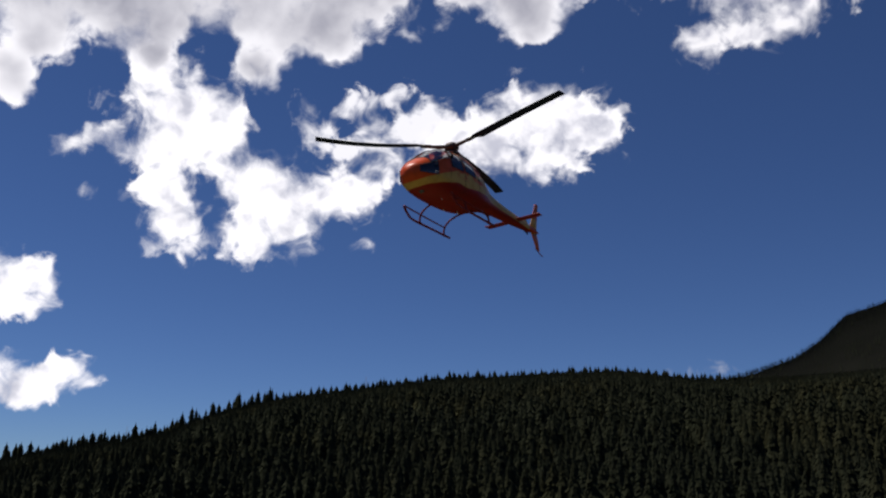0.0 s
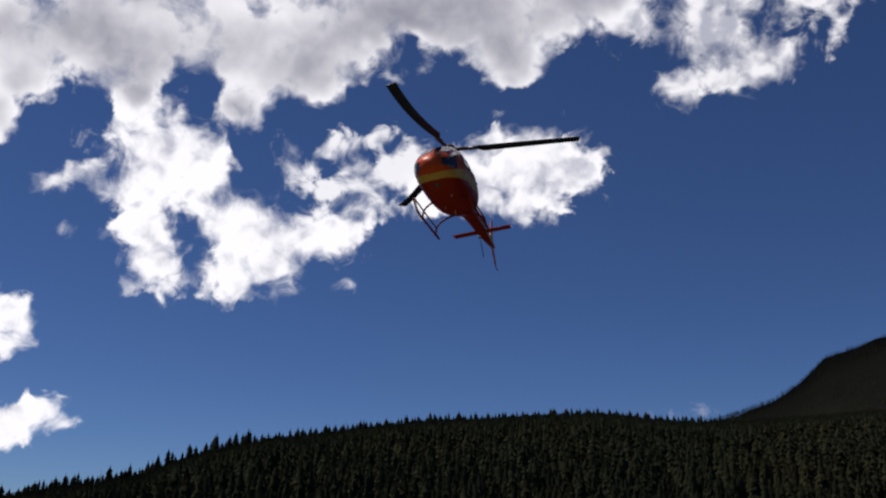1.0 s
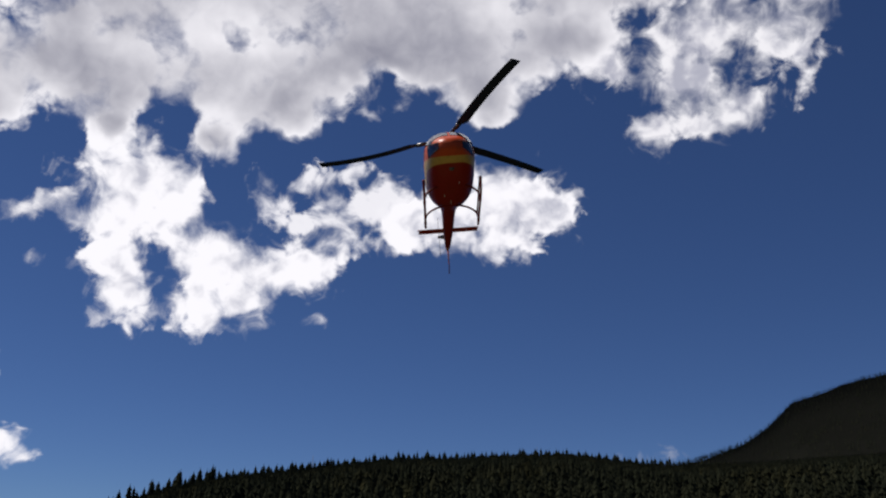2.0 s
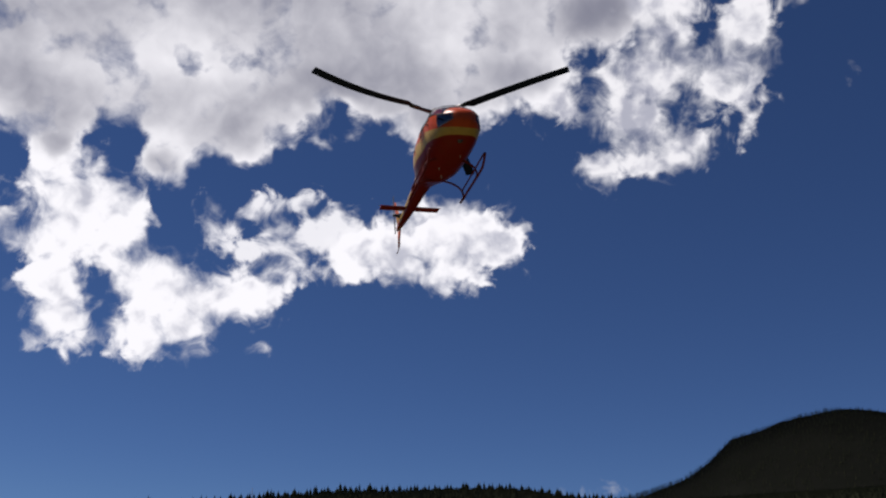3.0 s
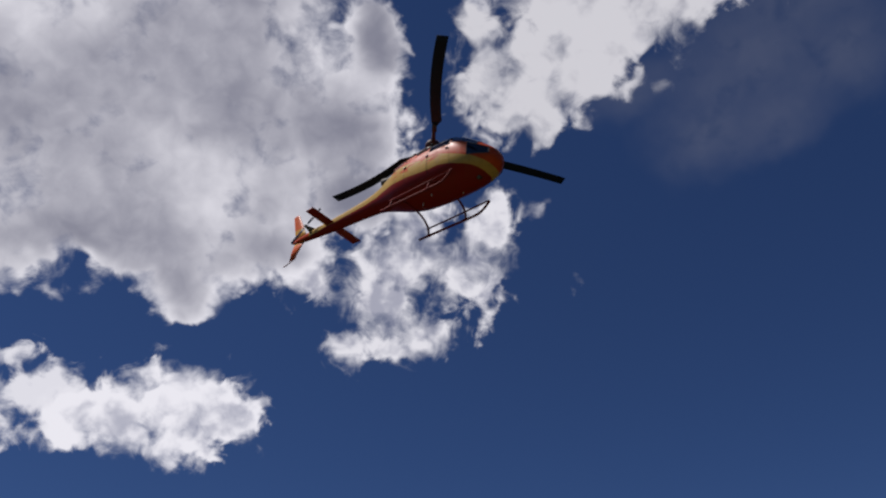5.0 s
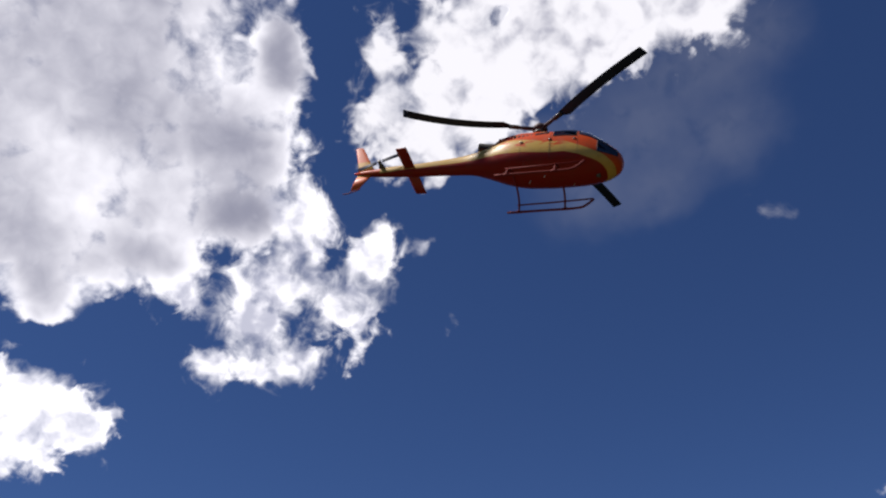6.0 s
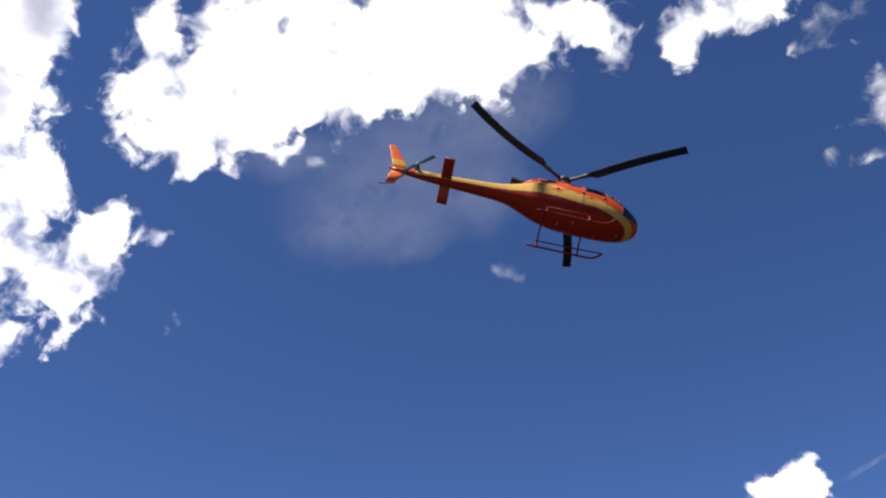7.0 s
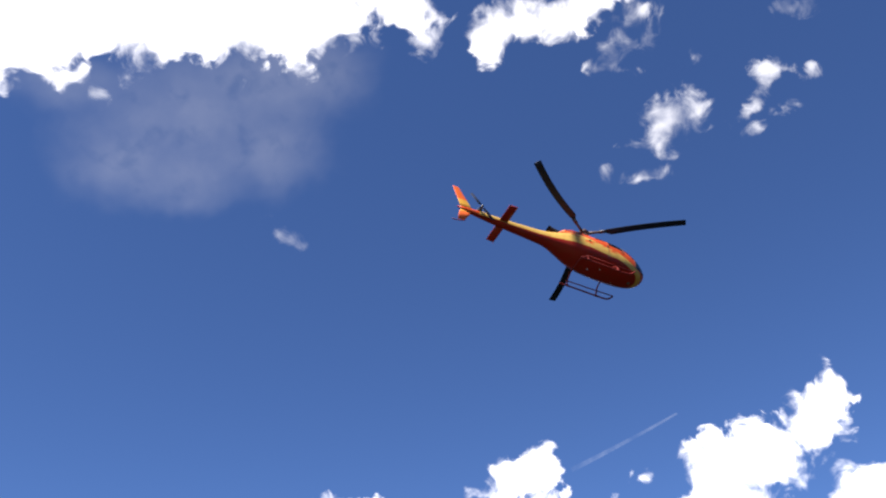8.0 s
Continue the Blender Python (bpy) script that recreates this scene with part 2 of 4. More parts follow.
def foil(bm, stations, thick=0.12, around=14):
    """A wing-like solid: stations of (leading edge, trailing edge, thickness way)."""
    rings = []
    for lead, trail, way in stations:
        lead, trail, way = Vector(lead), Vector(trail), Vector(way).normalized()
        chord = (trail - lead).length
        ring = []
        for j in range(around):
            a = 2 * math.pi * j / around
            s = 0.5 - 0.5 * math.cos(a)
            h = thick * chord * math.sin(a) * (1 - 0.55 * s)
            ring.append(bm.verts.new(lead.lerp(trail, s) + way * h))
        rings.append(ring)
    for a, b in zip(rings, rings[1:]):
        for j in range(around):
            bm.faces.new((a[j], a[(j + 1) % around], b[(j + 1) % around], b[j]))
    bm.faces.new(rings[0])
    bm.faces.new(rings[-1])
    return bm


def box(bm, lo, hi, bevel=0.0):
    r = bmesh.ops.create_cube(bm, size=1)
    for v in r["verts"]:
        v.co = Vector([(a + b) / 2 + c * (b - a) for a, b, c in zip(lo, hi, v.co)])
    if bevel:
        edges = list({e for v in r["verts"] for e in v.link_edges})
        bmesh.ops.bevel(bm, geom=edges, offset=bevel, segments=2, affect="EDGES")
    return bm


# ---------------------------------------------------------------- ground: meadow, wooded ridge, mountain beyond
RIDGE = [(-60, 7.2), (-40, 7.4), (-25, 6.9), (-18.7, 6.7), (-15.3, 7.0), (-11.8, 7.5), (-8.1, 7.5), (-4.4, 7.3), (-0.6, 7.2), (3.2, 6.8), (6.9, 6.3),
         (10.5, 5.8), (14.0, 5.0), (15.7, 4.4), (17.4, 3.6), (20.7, 3.0), (23.8, 2.5), (26.7, 1.9), (40, 1.2), (60, 1.0)]
MOUNT = [(-75, 4.0), (-55, 7.0), (-42, 9.2), (-37.4, 10.2), (-34.8, 10.8), (-33, 11.2), (-31.2, 11.3), (-29.6, 11.0), (-27.1, 10.3), (-25.5, 9.9), (-24, 8.6), (-22.2, 7.6),
         (-20.5, 7.1), (-18.7, 6.6), (-12, 5.2), (0, 4), (20, 1)]
RIDGE_FAR, MOUNT_FAR, TREE = 600.0, 2100.0, 13.0


def profile(table, az):
    return np.interp(az, [a for a, _ in table], [e for _, e in table])


def ease(x):
    x = np.clip(x, 0, 1)
    return x * x * (3 - 2 * x)


def height(r, az):
    """The ground's height at distance r and bearing az (degrees, left is plus)."""
    r, az = np.asarray(r, float), np.asarray(az, float)
    crest = EYE_HEIGHT + RIDGE_FAR * np.tan(np.radians(profile(RIDGE, az))) - TREE - 4
    z = crest * ease((r - 90) / (RIDGE_FAR - 90)) ** 0.8
    z = z - np.clip(r - RIDGE_FAR, 0, 500) * 0.06
    peak = EYE_HEIGHT + MOUNT_FAR * np.tan(np.radians(profile(MOUNT, az))) - 9
    z = z + (np.maximum(peak, 0) - z) * ease((r - 1000) / (MOUNT_FAR - 1000)) * (np.abs(az) < 100)
    z = z - np.clip(r - MOUNT_FAR, 0, None) * 0.10 * (np.abs(az) < 100)
    return z


def lay_ground():
    azs = np.concatenate([np.arange(-180, -80, 4), np.arange(-80, 60, 0.5), np.arange(60, 180, 4)])
    rs = np.concatenate([[0.6, 2, 5, 10, 20, 35, 55, 80], np.arange(100, 700, 20), np.arange(700, 2300, 50), [2400, 2700, 3100, 3600, 4200, 4700]])
    az, r = np.meshgrid(azs, rs)
    z = height(r, az)
    x, y = -np.sin(np.radians(az)) * r, np.cos(np.radians(az)) * r
    rough = np.array([noise.fractal((a * 0.008, b * 0.008, 3.1), 1.0, 2.0, 5) for a, b in zip(x.ravel(), y.ravel())]).reshape(x.shape)
    z = z + rough * np.clip((r - 30) / 900, 0, 1) * 9 * np.where(r > 900, 1.0, 0.35)
    n, m = len(rs), len(azs)
    verts = np.stack([x, y, z], -1).reshape(-1, 3).tolist() + [[0, 0, 0]]
    faces = [(i * m + j, i * m + (j + 1) % m, (i + 1) * m + (j + 1) % m, (i + 1) * m + j) for i in range(n - 1) for j in range(m)]
    faces += [(n * m, (j + 1) % m, j) for j in range(m)]
    me = bpy.data.meshes.new("ground")
    me.from_pydata(verts, [], faces)
    me.polygons.foreach_set("use_smooth", [True] * len(faces))
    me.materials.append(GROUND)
    return tagged(new("ground", me), "unseen mountain meadow and forest floor with canopy shade in its colour, rising to a ridge", "ground", kind="structure")


lay_ground()


# ---------------------------------------------------------------- woods
def conifer_parts(rng, levels, branches, slim=0.16, blunt=0.75, spread=(0.42, 0.6)):
    """Vertices and faces of a crown and a trunk, one unit high."""
    cv, cf = [], []
    for i in range(levels):
        f = i / (levels - 1)
        z = 0.10 + 0.84 * f ** 0.92
        reach = slim * (1 - f) ** blunt * rng.uniform(0.75, 1.15) + 0.012
        turn = rng.uniform(0, 6.28)
        for j in range(branches):
            a = turn + 2 * math.pi * (j + rng.uniform(-0.25, 0.25)) / branches
            r = reach * rng.uniform(0.7, 1.2)
            w = r * rng.uniform(*spread) + 0.004
            c, s = math.cos(a), math.sin(a)
            zt = z - r * rng.uniform(0.5, 1.2)
            k = len(cv)
            lift = 0.075
            cv += [(0, 0, z + lift), (c * r * 0.55 - s * w, s * r * 0.55 + c * w, (z + zt) / 2 - 0.01), (c * r, s * r, zt),
                   (c * r * 0.55 + s * w, s * r * 0.55 - c * w, (z + zt) / 2 - 0.01)]
            cf += [(k, k + 1, k + 2), (k, k + 2, k + 3)]
    k = len(cv)
    cv += [(0.012, 0, 0.9), (-0.006, 0.010, 0.9), (-0.006, -0.010, 0.9), (0, 0, 1.0)]
    cf += [(k, k + 1, k + 3), (k + 1, k + 2, k + 3), (k + 2, k, k + 3)]
    tv, tf = [], []
    for z, r in ((0, 0.018), (0.5, 0.011), (0.95, 0.002)):
        tv += [(r * math.cos(q * 1.2566), r * math.sin(q * 1.2566), z) for q in range(5)]
    for a in (0, 5):
        tf += [(a + q, a + (q + 1) % 5, a + 5 + (q + 1) % 5, a + 5 + q) for q in range(5)]
    return cv, cf, tv, tf


def woods(name, label, count, az_span, r_span, tall, levels, branches, slim, seed, bias=1.0):
    """Many trees in one mesh, standing on the ground."""
    rng = random.Random(seed)
    kinds = [conifer_parts(rng, levels, branches, slim=slim * q, blunt=0.62, spread=(0.22, 0.4) if levels > 8 else (0.42, 0.6)) for q in (0.75, 0.9, 1.0, 1.15, 1.3, 0.85)]
    kinds = [(np.array(cv + tv), cf + [tuple(i + len(cv) for i in t) for t in tf] if levels > 12 else cf) for cv, cf, tv, tf in kinds]
    verts, faces, base = [], [], 0
    az = np.array([rng.uniform(*az_span) for _ in range(count)])
    r = np.array([r_span[0] + (r_span[1] - r_span[0]) * rng.random() ** bias for _ in range(count)])
    z = height(r, az)
    for a, d, h in zip(np.radians(az), r, z):
        v, f = kinds[rng.randrange(6)]
        size = tall * rng.choice((0.6, 0.75, 0.85, 0.95, 1.0, 1.1)) * rng.uniform(0.9, 1.1)
        # young growth on the lower slope, nothing above the ridge line
        size *= min(1.0, 0.08 + d / 330)
        line = d * math.tan(radians(float(profile(RIDGE, math.degrees(a))))) + EYE_HEIGHT
        if levels > 5 and h + size > line - 1.0:
            size = max(line - 1.0 - h, 2.0)
        q = rng.uniform(0, 6.28)
        c, s = math.cos(q) * size, math.sin(q) * size
        lean = rng.uniform(-0.04, 0.04)
        w = np.empty_like(v)
        w[:, 0] = v[:, 0] * c - v[:, 1] * s - math.sin(a) * d + v[:, 2] * size * lean
        w[:, 1] = v[:, 0] * s + v[:, 1] * c + math.cos(a) * d
        w[:, 2] = v[:, 2] * size + h - 0.8
        verts.append(w)
        faces += [tuple(i + base for i in t) for t in f]
        base += len(v)
    me = bpy.data.meshes.new(name)
    me.from_pydata(np.concatenate(verts).tolist(), [], faces)
    me.materials.append(NEEDLES)
    return tagged(new(name, me), label, "forest", kind="stuff")


woods("young_forest", "dense young conifers at the foot of the hillside", 2000, (-46, 36), (62, 190), TREE, 18, 8, 0.25, 4, 0.85)
woods("forest", "dense dark conifer forest covering the hillside", 17000, (-46, 36), (185, 612), TREE, 9, 7, 0.29, 5, 0.85)
woods("mountain_forest", "distant dark forest over the mountain shoulder", 6500, (-52, -15), (1300, 2150), 11.0, 5, 3, 0.13, 6, 0.55)


def conifer(seed):
    rng = random.Random(seed)
    cv, cf, tv, tf = conifer_parts(rng, 13, 7, slim=rng.uniform(0.13, 0.19), blunt=rng.uniform(0.26, 0.50))
    tree = new("conifer_tree")
    for n, v, f, m in (("crown", cv, cf, NEEDLES), ("trunk", tv, tf, BARK)):
        me = bpy.data.meshes.new(n)
        me.from_pydata(v, [], f)
        me.materials.append(m)
        new(n, me).parent = tree
    return tagged(tree, "slender dark green spruce on the ridge line", "tree", "ridge trees")


def snag():
    """A dead trunk with stubs of limbs."""
    tree = new("dead_tree")
    part("trunk", tube(bmesh.new(), [(0, 0, 0), (0.01, 0, 0.5), (0, 0.01, 1)], [0.02, 0.013, 0.004], 6), DEAD, tree)
    for z, a in ((0.55, 0.4), (0.68, 2.6), (0.8, 4.4)):
        part("limb", tube(bmesh.new(), [(0, 0, z), (0.07 * math.cos(a), 0.07 * math.sin(a), z + 0.02)], [0.007, 0.002], 5), DEAD, tree)
    return tagged(tree, "bare grey dead trunk standing above the ridge", "tree", "dead trees")


def stand(tree, az, r, size, turn, first):
    a = radians(az)
    m = pose(-math.sin(a) * r, math.cos(a) * r, float(height(r, az)) - 0.6, 0, 0, turn)
    tree = tree if first else copy_thing(tree, m)
    tree.matrix_basis = m @ Matrix.Diagonal((size, size, size, 1))
    return tree


rng = random.Random(17)
models = [conifer(s) for s in range(6)]
used = set()
for i in range(330):
    az = 28.8 - i * 0.152 + rng.uniform(-0.16, 0.16)
    k = rng.randrange(6)
    size = 16.6 + (rng.uniform(0.5, 8.0) if az > 11 else rng.uniform(0.0, 3.6)) * rng.choice((0.3, 0.6, 0.9, 1.0))
    stand(models[k], az, rng.uniform(584, 606), size, rng.uniform(0, 360), k not in used)
    used.add(k)
dead = snag()
for i, (az, size) in enumerate(((19.9, 22), (5.1, 22), (21.6, 20), (-9.5, 20))):
    stand(dead, az, 598, size, 40 * i, i == 0)


# ---------------------------------------------------------------- clouds
def cloud(label, az, el, blobs, material, far=4200.0, step=0.10, rough=1.15, holes=(), bulge=55.0, seed=0.0, lacy=0.0, thin=0.0, fringe=None):
    """A heap of vapour about the bearing (az, el): round masses (right, up, width, height, tilt in degrees), torn by turbulence."""
    a, e = radians(az), radians(el)
    ahead = np.array([-math.sin(a) * math.cos(e), math.cos(a) * math.cos(e), math.sin(e)])
    right = np.array([math.cos(a), math.sin(a), 0.0])
    up = np.cross(right, ahead)
    b = np.array(blobs, float)
    reach = np.maximum(b[:, 2], b[:, 3]) * 1.6 + 0.9
    us = np.arange((b[:, 0] - reach).min(), (b[:, 0] + reach).max(), step)
    vs = np.arange((b[:, 1] - reach).min(), (b[:, 1] + reach).max(), step)
    u, v = np.meshgrid(us, vs)

    def mass(u, v, rows):
        total = np.zeros_like(u)
        for x, y, w, h, tilt in rows:
            c, s = math.cos(radians(tilt)), math.sin(radians(tilt))
            p, q = ((u - x) * c + (v - y) * s) / w, (-(u - x) * s + (v - y) * c) / h
            full = min(1.0, min(w, h) / 1.5) ** 0.8  # small puffs are thin
            total = total + np.exp(3.2 * full * (1 - p * p - q * q)).clip(0, 30)
        return np.log(total + 1e-6) / 3.2

    cand = mass(u, v, blobs) > -2.0
    idx = np.nonzero(cand.ravel())[0]
    uu, vv = u.ravel()[idx], v.ravel()[idx]
    # turbulence: a warp, then billows at falling sizes
    n1 = np.array([noise.noise_vector((x * 0.45 + seed, y * 0.45, 7.0)) for x, y in zip(uu, vv)])
    n2 = np.array([noise.noise_vector((x * 1.5 + seed, y * 1.5, 2.0)) for x, y in zip(uu, vv)])
    stir = float(np.clip(np.median(np.minimum(b[:, 2], b[:, 3])) / 1.2, 0.15, 1))
    uw, vw = uu + stir * (0.55 * n1[:, 0] + 0.22 * n2[:, 0]), vv + stir * (0.55 * n1[:, 1] + 0.22 * n2[:, 1])
    d = mass(uw, vw, blobs)
    for x, y, w, h, depth in holes:
        d = d - depth * np.exp(-(((uw - x) / w) ** 2 + ((vw - y) / h) ** 2))
    turb = np.array([noise.fractal((x * 0.42 + seed, y * 0.42, 1.3), 0.78, 2.1, 8) for x, y in zip(uw, vw)])
    rid = np.array([noise.turbulence((x * 0.6 + seed, y * 0.6, 4.7), 5, False) for x, y in zip(uw, vw)])
    smooth = d
    d = 0.72 * np.minimum(d, 1.6) + 0.7 * np.clip(d - 0.3, 0, 1) - 0.20 - thin + 0.75 * rough * (0.45 * turb - 0.30 * (rid - 0.75)) - lacy * np.clip(rid - 0.62, 0, 1)
    full = np.full(u.size, -3.0)
    full[idx] = d
    soft = np.zeros(u.size)
    soft[idx] = smooth
    soft = soft.reshape(u.shape)
    depth = full.reshape(u.shape)
    keep = depth > (-1.3 if lacy else -0.7)
    cell = keep[:-1, :-1] & keep[1:, :-1] & keep[:-1, 1:] & keep[1:, 1:]
    way = ahead + np.tan(np.radians(u))[..., None] * right + np.tan(np.radians(v))[..., None] * up
    way = way / np.linalg.norm(way, axis=-1, keepdims=True)
    swell = bulge * np.sqrt(np.clip(depth + 0.62, 0, 2))
    place = way * (far - swell)[..., None]

    def sheet(name, cell):
        need = np.zeros_like(keep)
        for i in (0, 1):
            for j in (0, 1):
                need[i:need.shape[0] - 1 + i, j:need.shape[1] - 1 + j] |= cell
        number = np.full(u.shape, -1)
        number[need] = np.arange(need.sum())
        faces = np.stack([number[:-1, :-1], number[:-1, 1:], number[1:, 1:], number[1:, :-1]], -1)[cell]
        me = bpy.data.meshes.new(name)
        me.from_pydata(place[need].tolist(), [], faces.tolist())
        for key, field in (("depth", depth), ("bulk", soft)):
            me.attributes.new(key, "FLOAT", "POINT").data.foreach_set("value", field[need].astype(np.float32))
        me.polygons.foreach_set("use_smooth", [True] * len(me.polygons))
        me.materials.append(material)
        return new(name, me)

    # the main mass, and each shred that hangs free of it as a part
    pieces = sorted(islands(cell), key=lambda c: -c.sum())
    main = sheet("cloud", pieces[0])
    for shred in pieces[1:14]:
        if shred.sum() > 25:
            sheet("shred", shred).parent = main
    if fringe:  # torn wisps that trail round the main mass
        wide = [(x, y, w + 0.35, h + 0.3, tilt) for x, y, w, h, tilt in blobs]
        rim = cloud("", az, el, wide, fringe, far + 25, step, 1.5, (), bulge, seed + 1.7, 0.8, 0.15)
        rim.name, rim.parent = "fringe", main
    return tagged(main, label, "cloud", "clouds in the sky") if label else main


def islands(cell):
    """The connected patches of a grid of yes and no."""
    left = cell.copy()
    out = []
    for a, b in np.argwhere(cell):
        if not left[a, b]:
            continue
        patch = np.zeros_like(cell)
        left[a, b] = False
        stack = [(a, b)]
        while stack:
            y, x = stack.pop()
            patch[y, x] = True
            for q, w in ((y + 1, x), (y - 1, x), (y, x + 1), (y, x - 1)):
                if 0 <= q < left.shape[0] and 0 <= w < left.shape[1] and left[q, w]:
                    left[q, w] = False
                    stack.append((q, w))
        out.append(patch)
    return out


# core is each cloud's painted grey shade, power its painted sunlit brightness
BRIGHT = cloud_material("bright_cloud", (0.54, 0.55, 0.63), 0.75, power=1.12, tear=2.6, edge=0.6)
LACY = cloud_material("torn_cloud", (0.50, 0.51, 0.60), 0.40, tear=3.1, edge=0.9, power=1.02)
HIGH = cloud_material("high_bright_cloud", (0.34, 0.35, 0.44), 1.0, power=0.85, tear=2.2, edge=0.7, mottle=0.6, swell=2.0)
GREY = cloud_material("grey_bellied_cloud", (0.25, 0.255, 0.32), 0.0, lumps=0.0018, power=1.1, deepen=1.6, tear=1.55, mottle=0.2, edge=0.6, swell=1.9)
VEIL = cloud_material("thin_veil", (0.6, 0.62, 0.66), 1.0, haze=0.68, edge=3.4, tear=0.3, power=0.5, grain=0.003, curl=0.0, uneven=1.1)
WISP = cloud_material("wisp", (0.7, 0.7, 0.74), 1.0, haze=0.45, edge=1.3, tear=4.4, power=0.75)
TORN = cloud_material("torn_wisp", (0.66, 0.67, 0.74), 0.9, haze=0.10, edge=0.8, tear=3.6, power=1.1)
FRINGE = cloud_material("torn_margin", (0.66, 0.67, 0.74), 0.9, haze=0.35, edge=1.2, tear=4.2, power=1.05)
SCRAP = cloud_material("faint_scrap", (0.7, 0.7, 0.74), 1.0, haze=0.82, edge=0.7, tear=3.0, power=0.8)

cloud("large white cumulus with a ragged, brightly glowing margin", 14, 20, [(-4.1, 3.6, 3.6, 2.9, 7), (-5.2, 1, 2.2, 1.8, 6), (-2.1, 2.3, 2.6, 2.2, 6),
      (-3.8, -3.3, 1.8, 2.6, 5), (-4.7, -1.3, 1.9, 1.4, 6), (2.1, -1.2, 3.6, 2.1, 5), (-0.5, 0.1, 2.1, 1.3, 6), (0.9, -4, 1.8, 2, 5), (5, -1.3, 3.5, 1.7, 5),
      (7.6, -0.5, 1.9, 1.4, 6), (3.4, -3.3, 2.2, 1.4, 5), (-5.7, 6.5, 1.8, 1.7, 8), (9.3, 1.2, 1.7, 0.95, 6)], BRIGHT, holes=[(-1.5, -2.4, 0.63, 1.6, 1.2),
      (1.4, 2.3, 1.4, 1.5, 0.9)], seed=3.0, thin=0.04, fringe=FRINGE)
cloud("thin torn wisps joining two white clouds", 5, 22, [(-3.6, 1, 1.5, 1.2, -43), (-4.6, 2.7, 0.73, 0.52, -38), (-1.1, 2.8, 1.7, 1, 23), (1.4, 3.3, 1.5, 0.89, 3),
      (2.7, 1.5, 3.2, 1.7, 3), (0.1, 0.8, 2.2, 1, -17), (5.2, 0.3, 2.8, 1.9, 3), (-1.8, -0, 1.7, 0.93, 3), (-0.4, -6.1, 1.1, 0.34, 2),
      (0.4, -6.5, 0.53, 0.3, 2)], TORN, far=4210, seed=5.0, lacy=0.35)
cloud("thin ragged wisp beside the white cumulus", 24, 20, [(0.6, 1.4, 1.5, 0.9, 10), (-0.9, 0.6, 1.3, 0.75, 10), (-1.9, 0, 0.61, 0.34, 10), (1.7, 0.6, 0.98, 0.77, 10),
      (-0, -2.2, 0.59, 0.73, -34)], LACY, far=4210, seed=6.0, lacy=0.2)
cloud("rounded white cloud with curling edges", -5, 23, [(1.3, 1.2, 3.2, 2.2, 2), (-0.5, -0.7, 2.8, 1.8, 2), (3.6, 0.5, 2.6, 2.3, 2), (-2.4, -0, 2.3, 1.6, 2),
      (-4.3, -0.5, 1.7, 1.4, 2), (2.3, -1.8, 2.2, 1.3, 2), (5.7, 0.2, 1.6, 1.5, 2),
      (-3.9, -1.8, 1.7, 0.68, 2)], BRIGHT, holes=[(-0.5, -2.6, 1.5, 0.68, 0.7)], seed=8.0, thin=0.0, fringe=FRINGE)
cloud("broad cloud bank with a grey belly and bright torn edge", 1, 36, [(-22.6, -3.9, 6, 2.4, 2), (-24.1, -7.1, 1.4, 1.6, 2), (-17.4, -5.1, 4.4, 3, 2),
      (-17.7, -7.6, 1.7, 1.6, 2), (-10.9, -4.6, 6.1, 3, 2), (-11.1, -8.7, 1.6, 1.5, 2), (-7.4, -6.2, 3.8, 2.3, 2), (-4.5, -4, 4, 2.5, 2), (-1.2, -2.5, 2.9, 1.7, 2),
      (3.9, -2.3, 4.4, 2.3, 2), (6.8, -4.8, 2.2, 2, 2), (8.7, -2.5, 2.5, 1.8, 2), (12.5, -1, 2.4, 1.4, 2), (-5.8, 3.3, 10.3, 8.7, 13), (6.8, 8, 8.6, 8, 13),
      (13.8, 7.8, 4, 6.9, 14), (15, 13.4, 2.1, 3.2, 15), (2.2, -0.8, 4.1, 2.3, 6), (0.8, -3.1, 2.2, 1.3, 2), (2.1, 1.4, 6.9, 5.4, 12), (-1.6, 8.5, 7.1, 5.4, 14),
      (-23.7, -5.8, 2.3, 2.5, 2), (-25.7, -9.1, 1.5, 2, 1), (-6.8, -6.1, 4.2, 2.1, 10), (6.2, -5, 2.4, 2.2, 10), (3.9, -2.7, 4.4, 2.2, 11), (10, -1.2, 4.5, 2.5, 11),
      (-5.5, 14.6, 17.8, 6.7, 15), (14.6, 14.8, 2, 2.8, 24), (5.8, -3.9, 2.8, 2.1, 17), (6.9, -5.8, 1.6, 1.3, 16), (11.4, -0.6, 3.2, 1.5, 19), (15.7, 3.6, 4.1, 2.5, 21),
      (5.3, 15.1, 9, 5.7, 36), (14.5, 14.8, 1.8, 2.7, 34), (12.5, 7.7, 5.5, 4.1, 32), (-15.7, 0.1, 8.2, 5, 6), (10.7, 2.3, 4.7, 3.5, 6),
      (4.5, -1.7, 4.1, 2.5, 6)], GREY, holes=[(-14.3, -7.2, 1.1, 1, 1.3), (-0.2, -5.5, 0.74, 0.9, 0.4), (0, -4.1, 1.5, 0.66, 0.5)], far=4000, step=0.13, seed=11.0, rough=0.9)
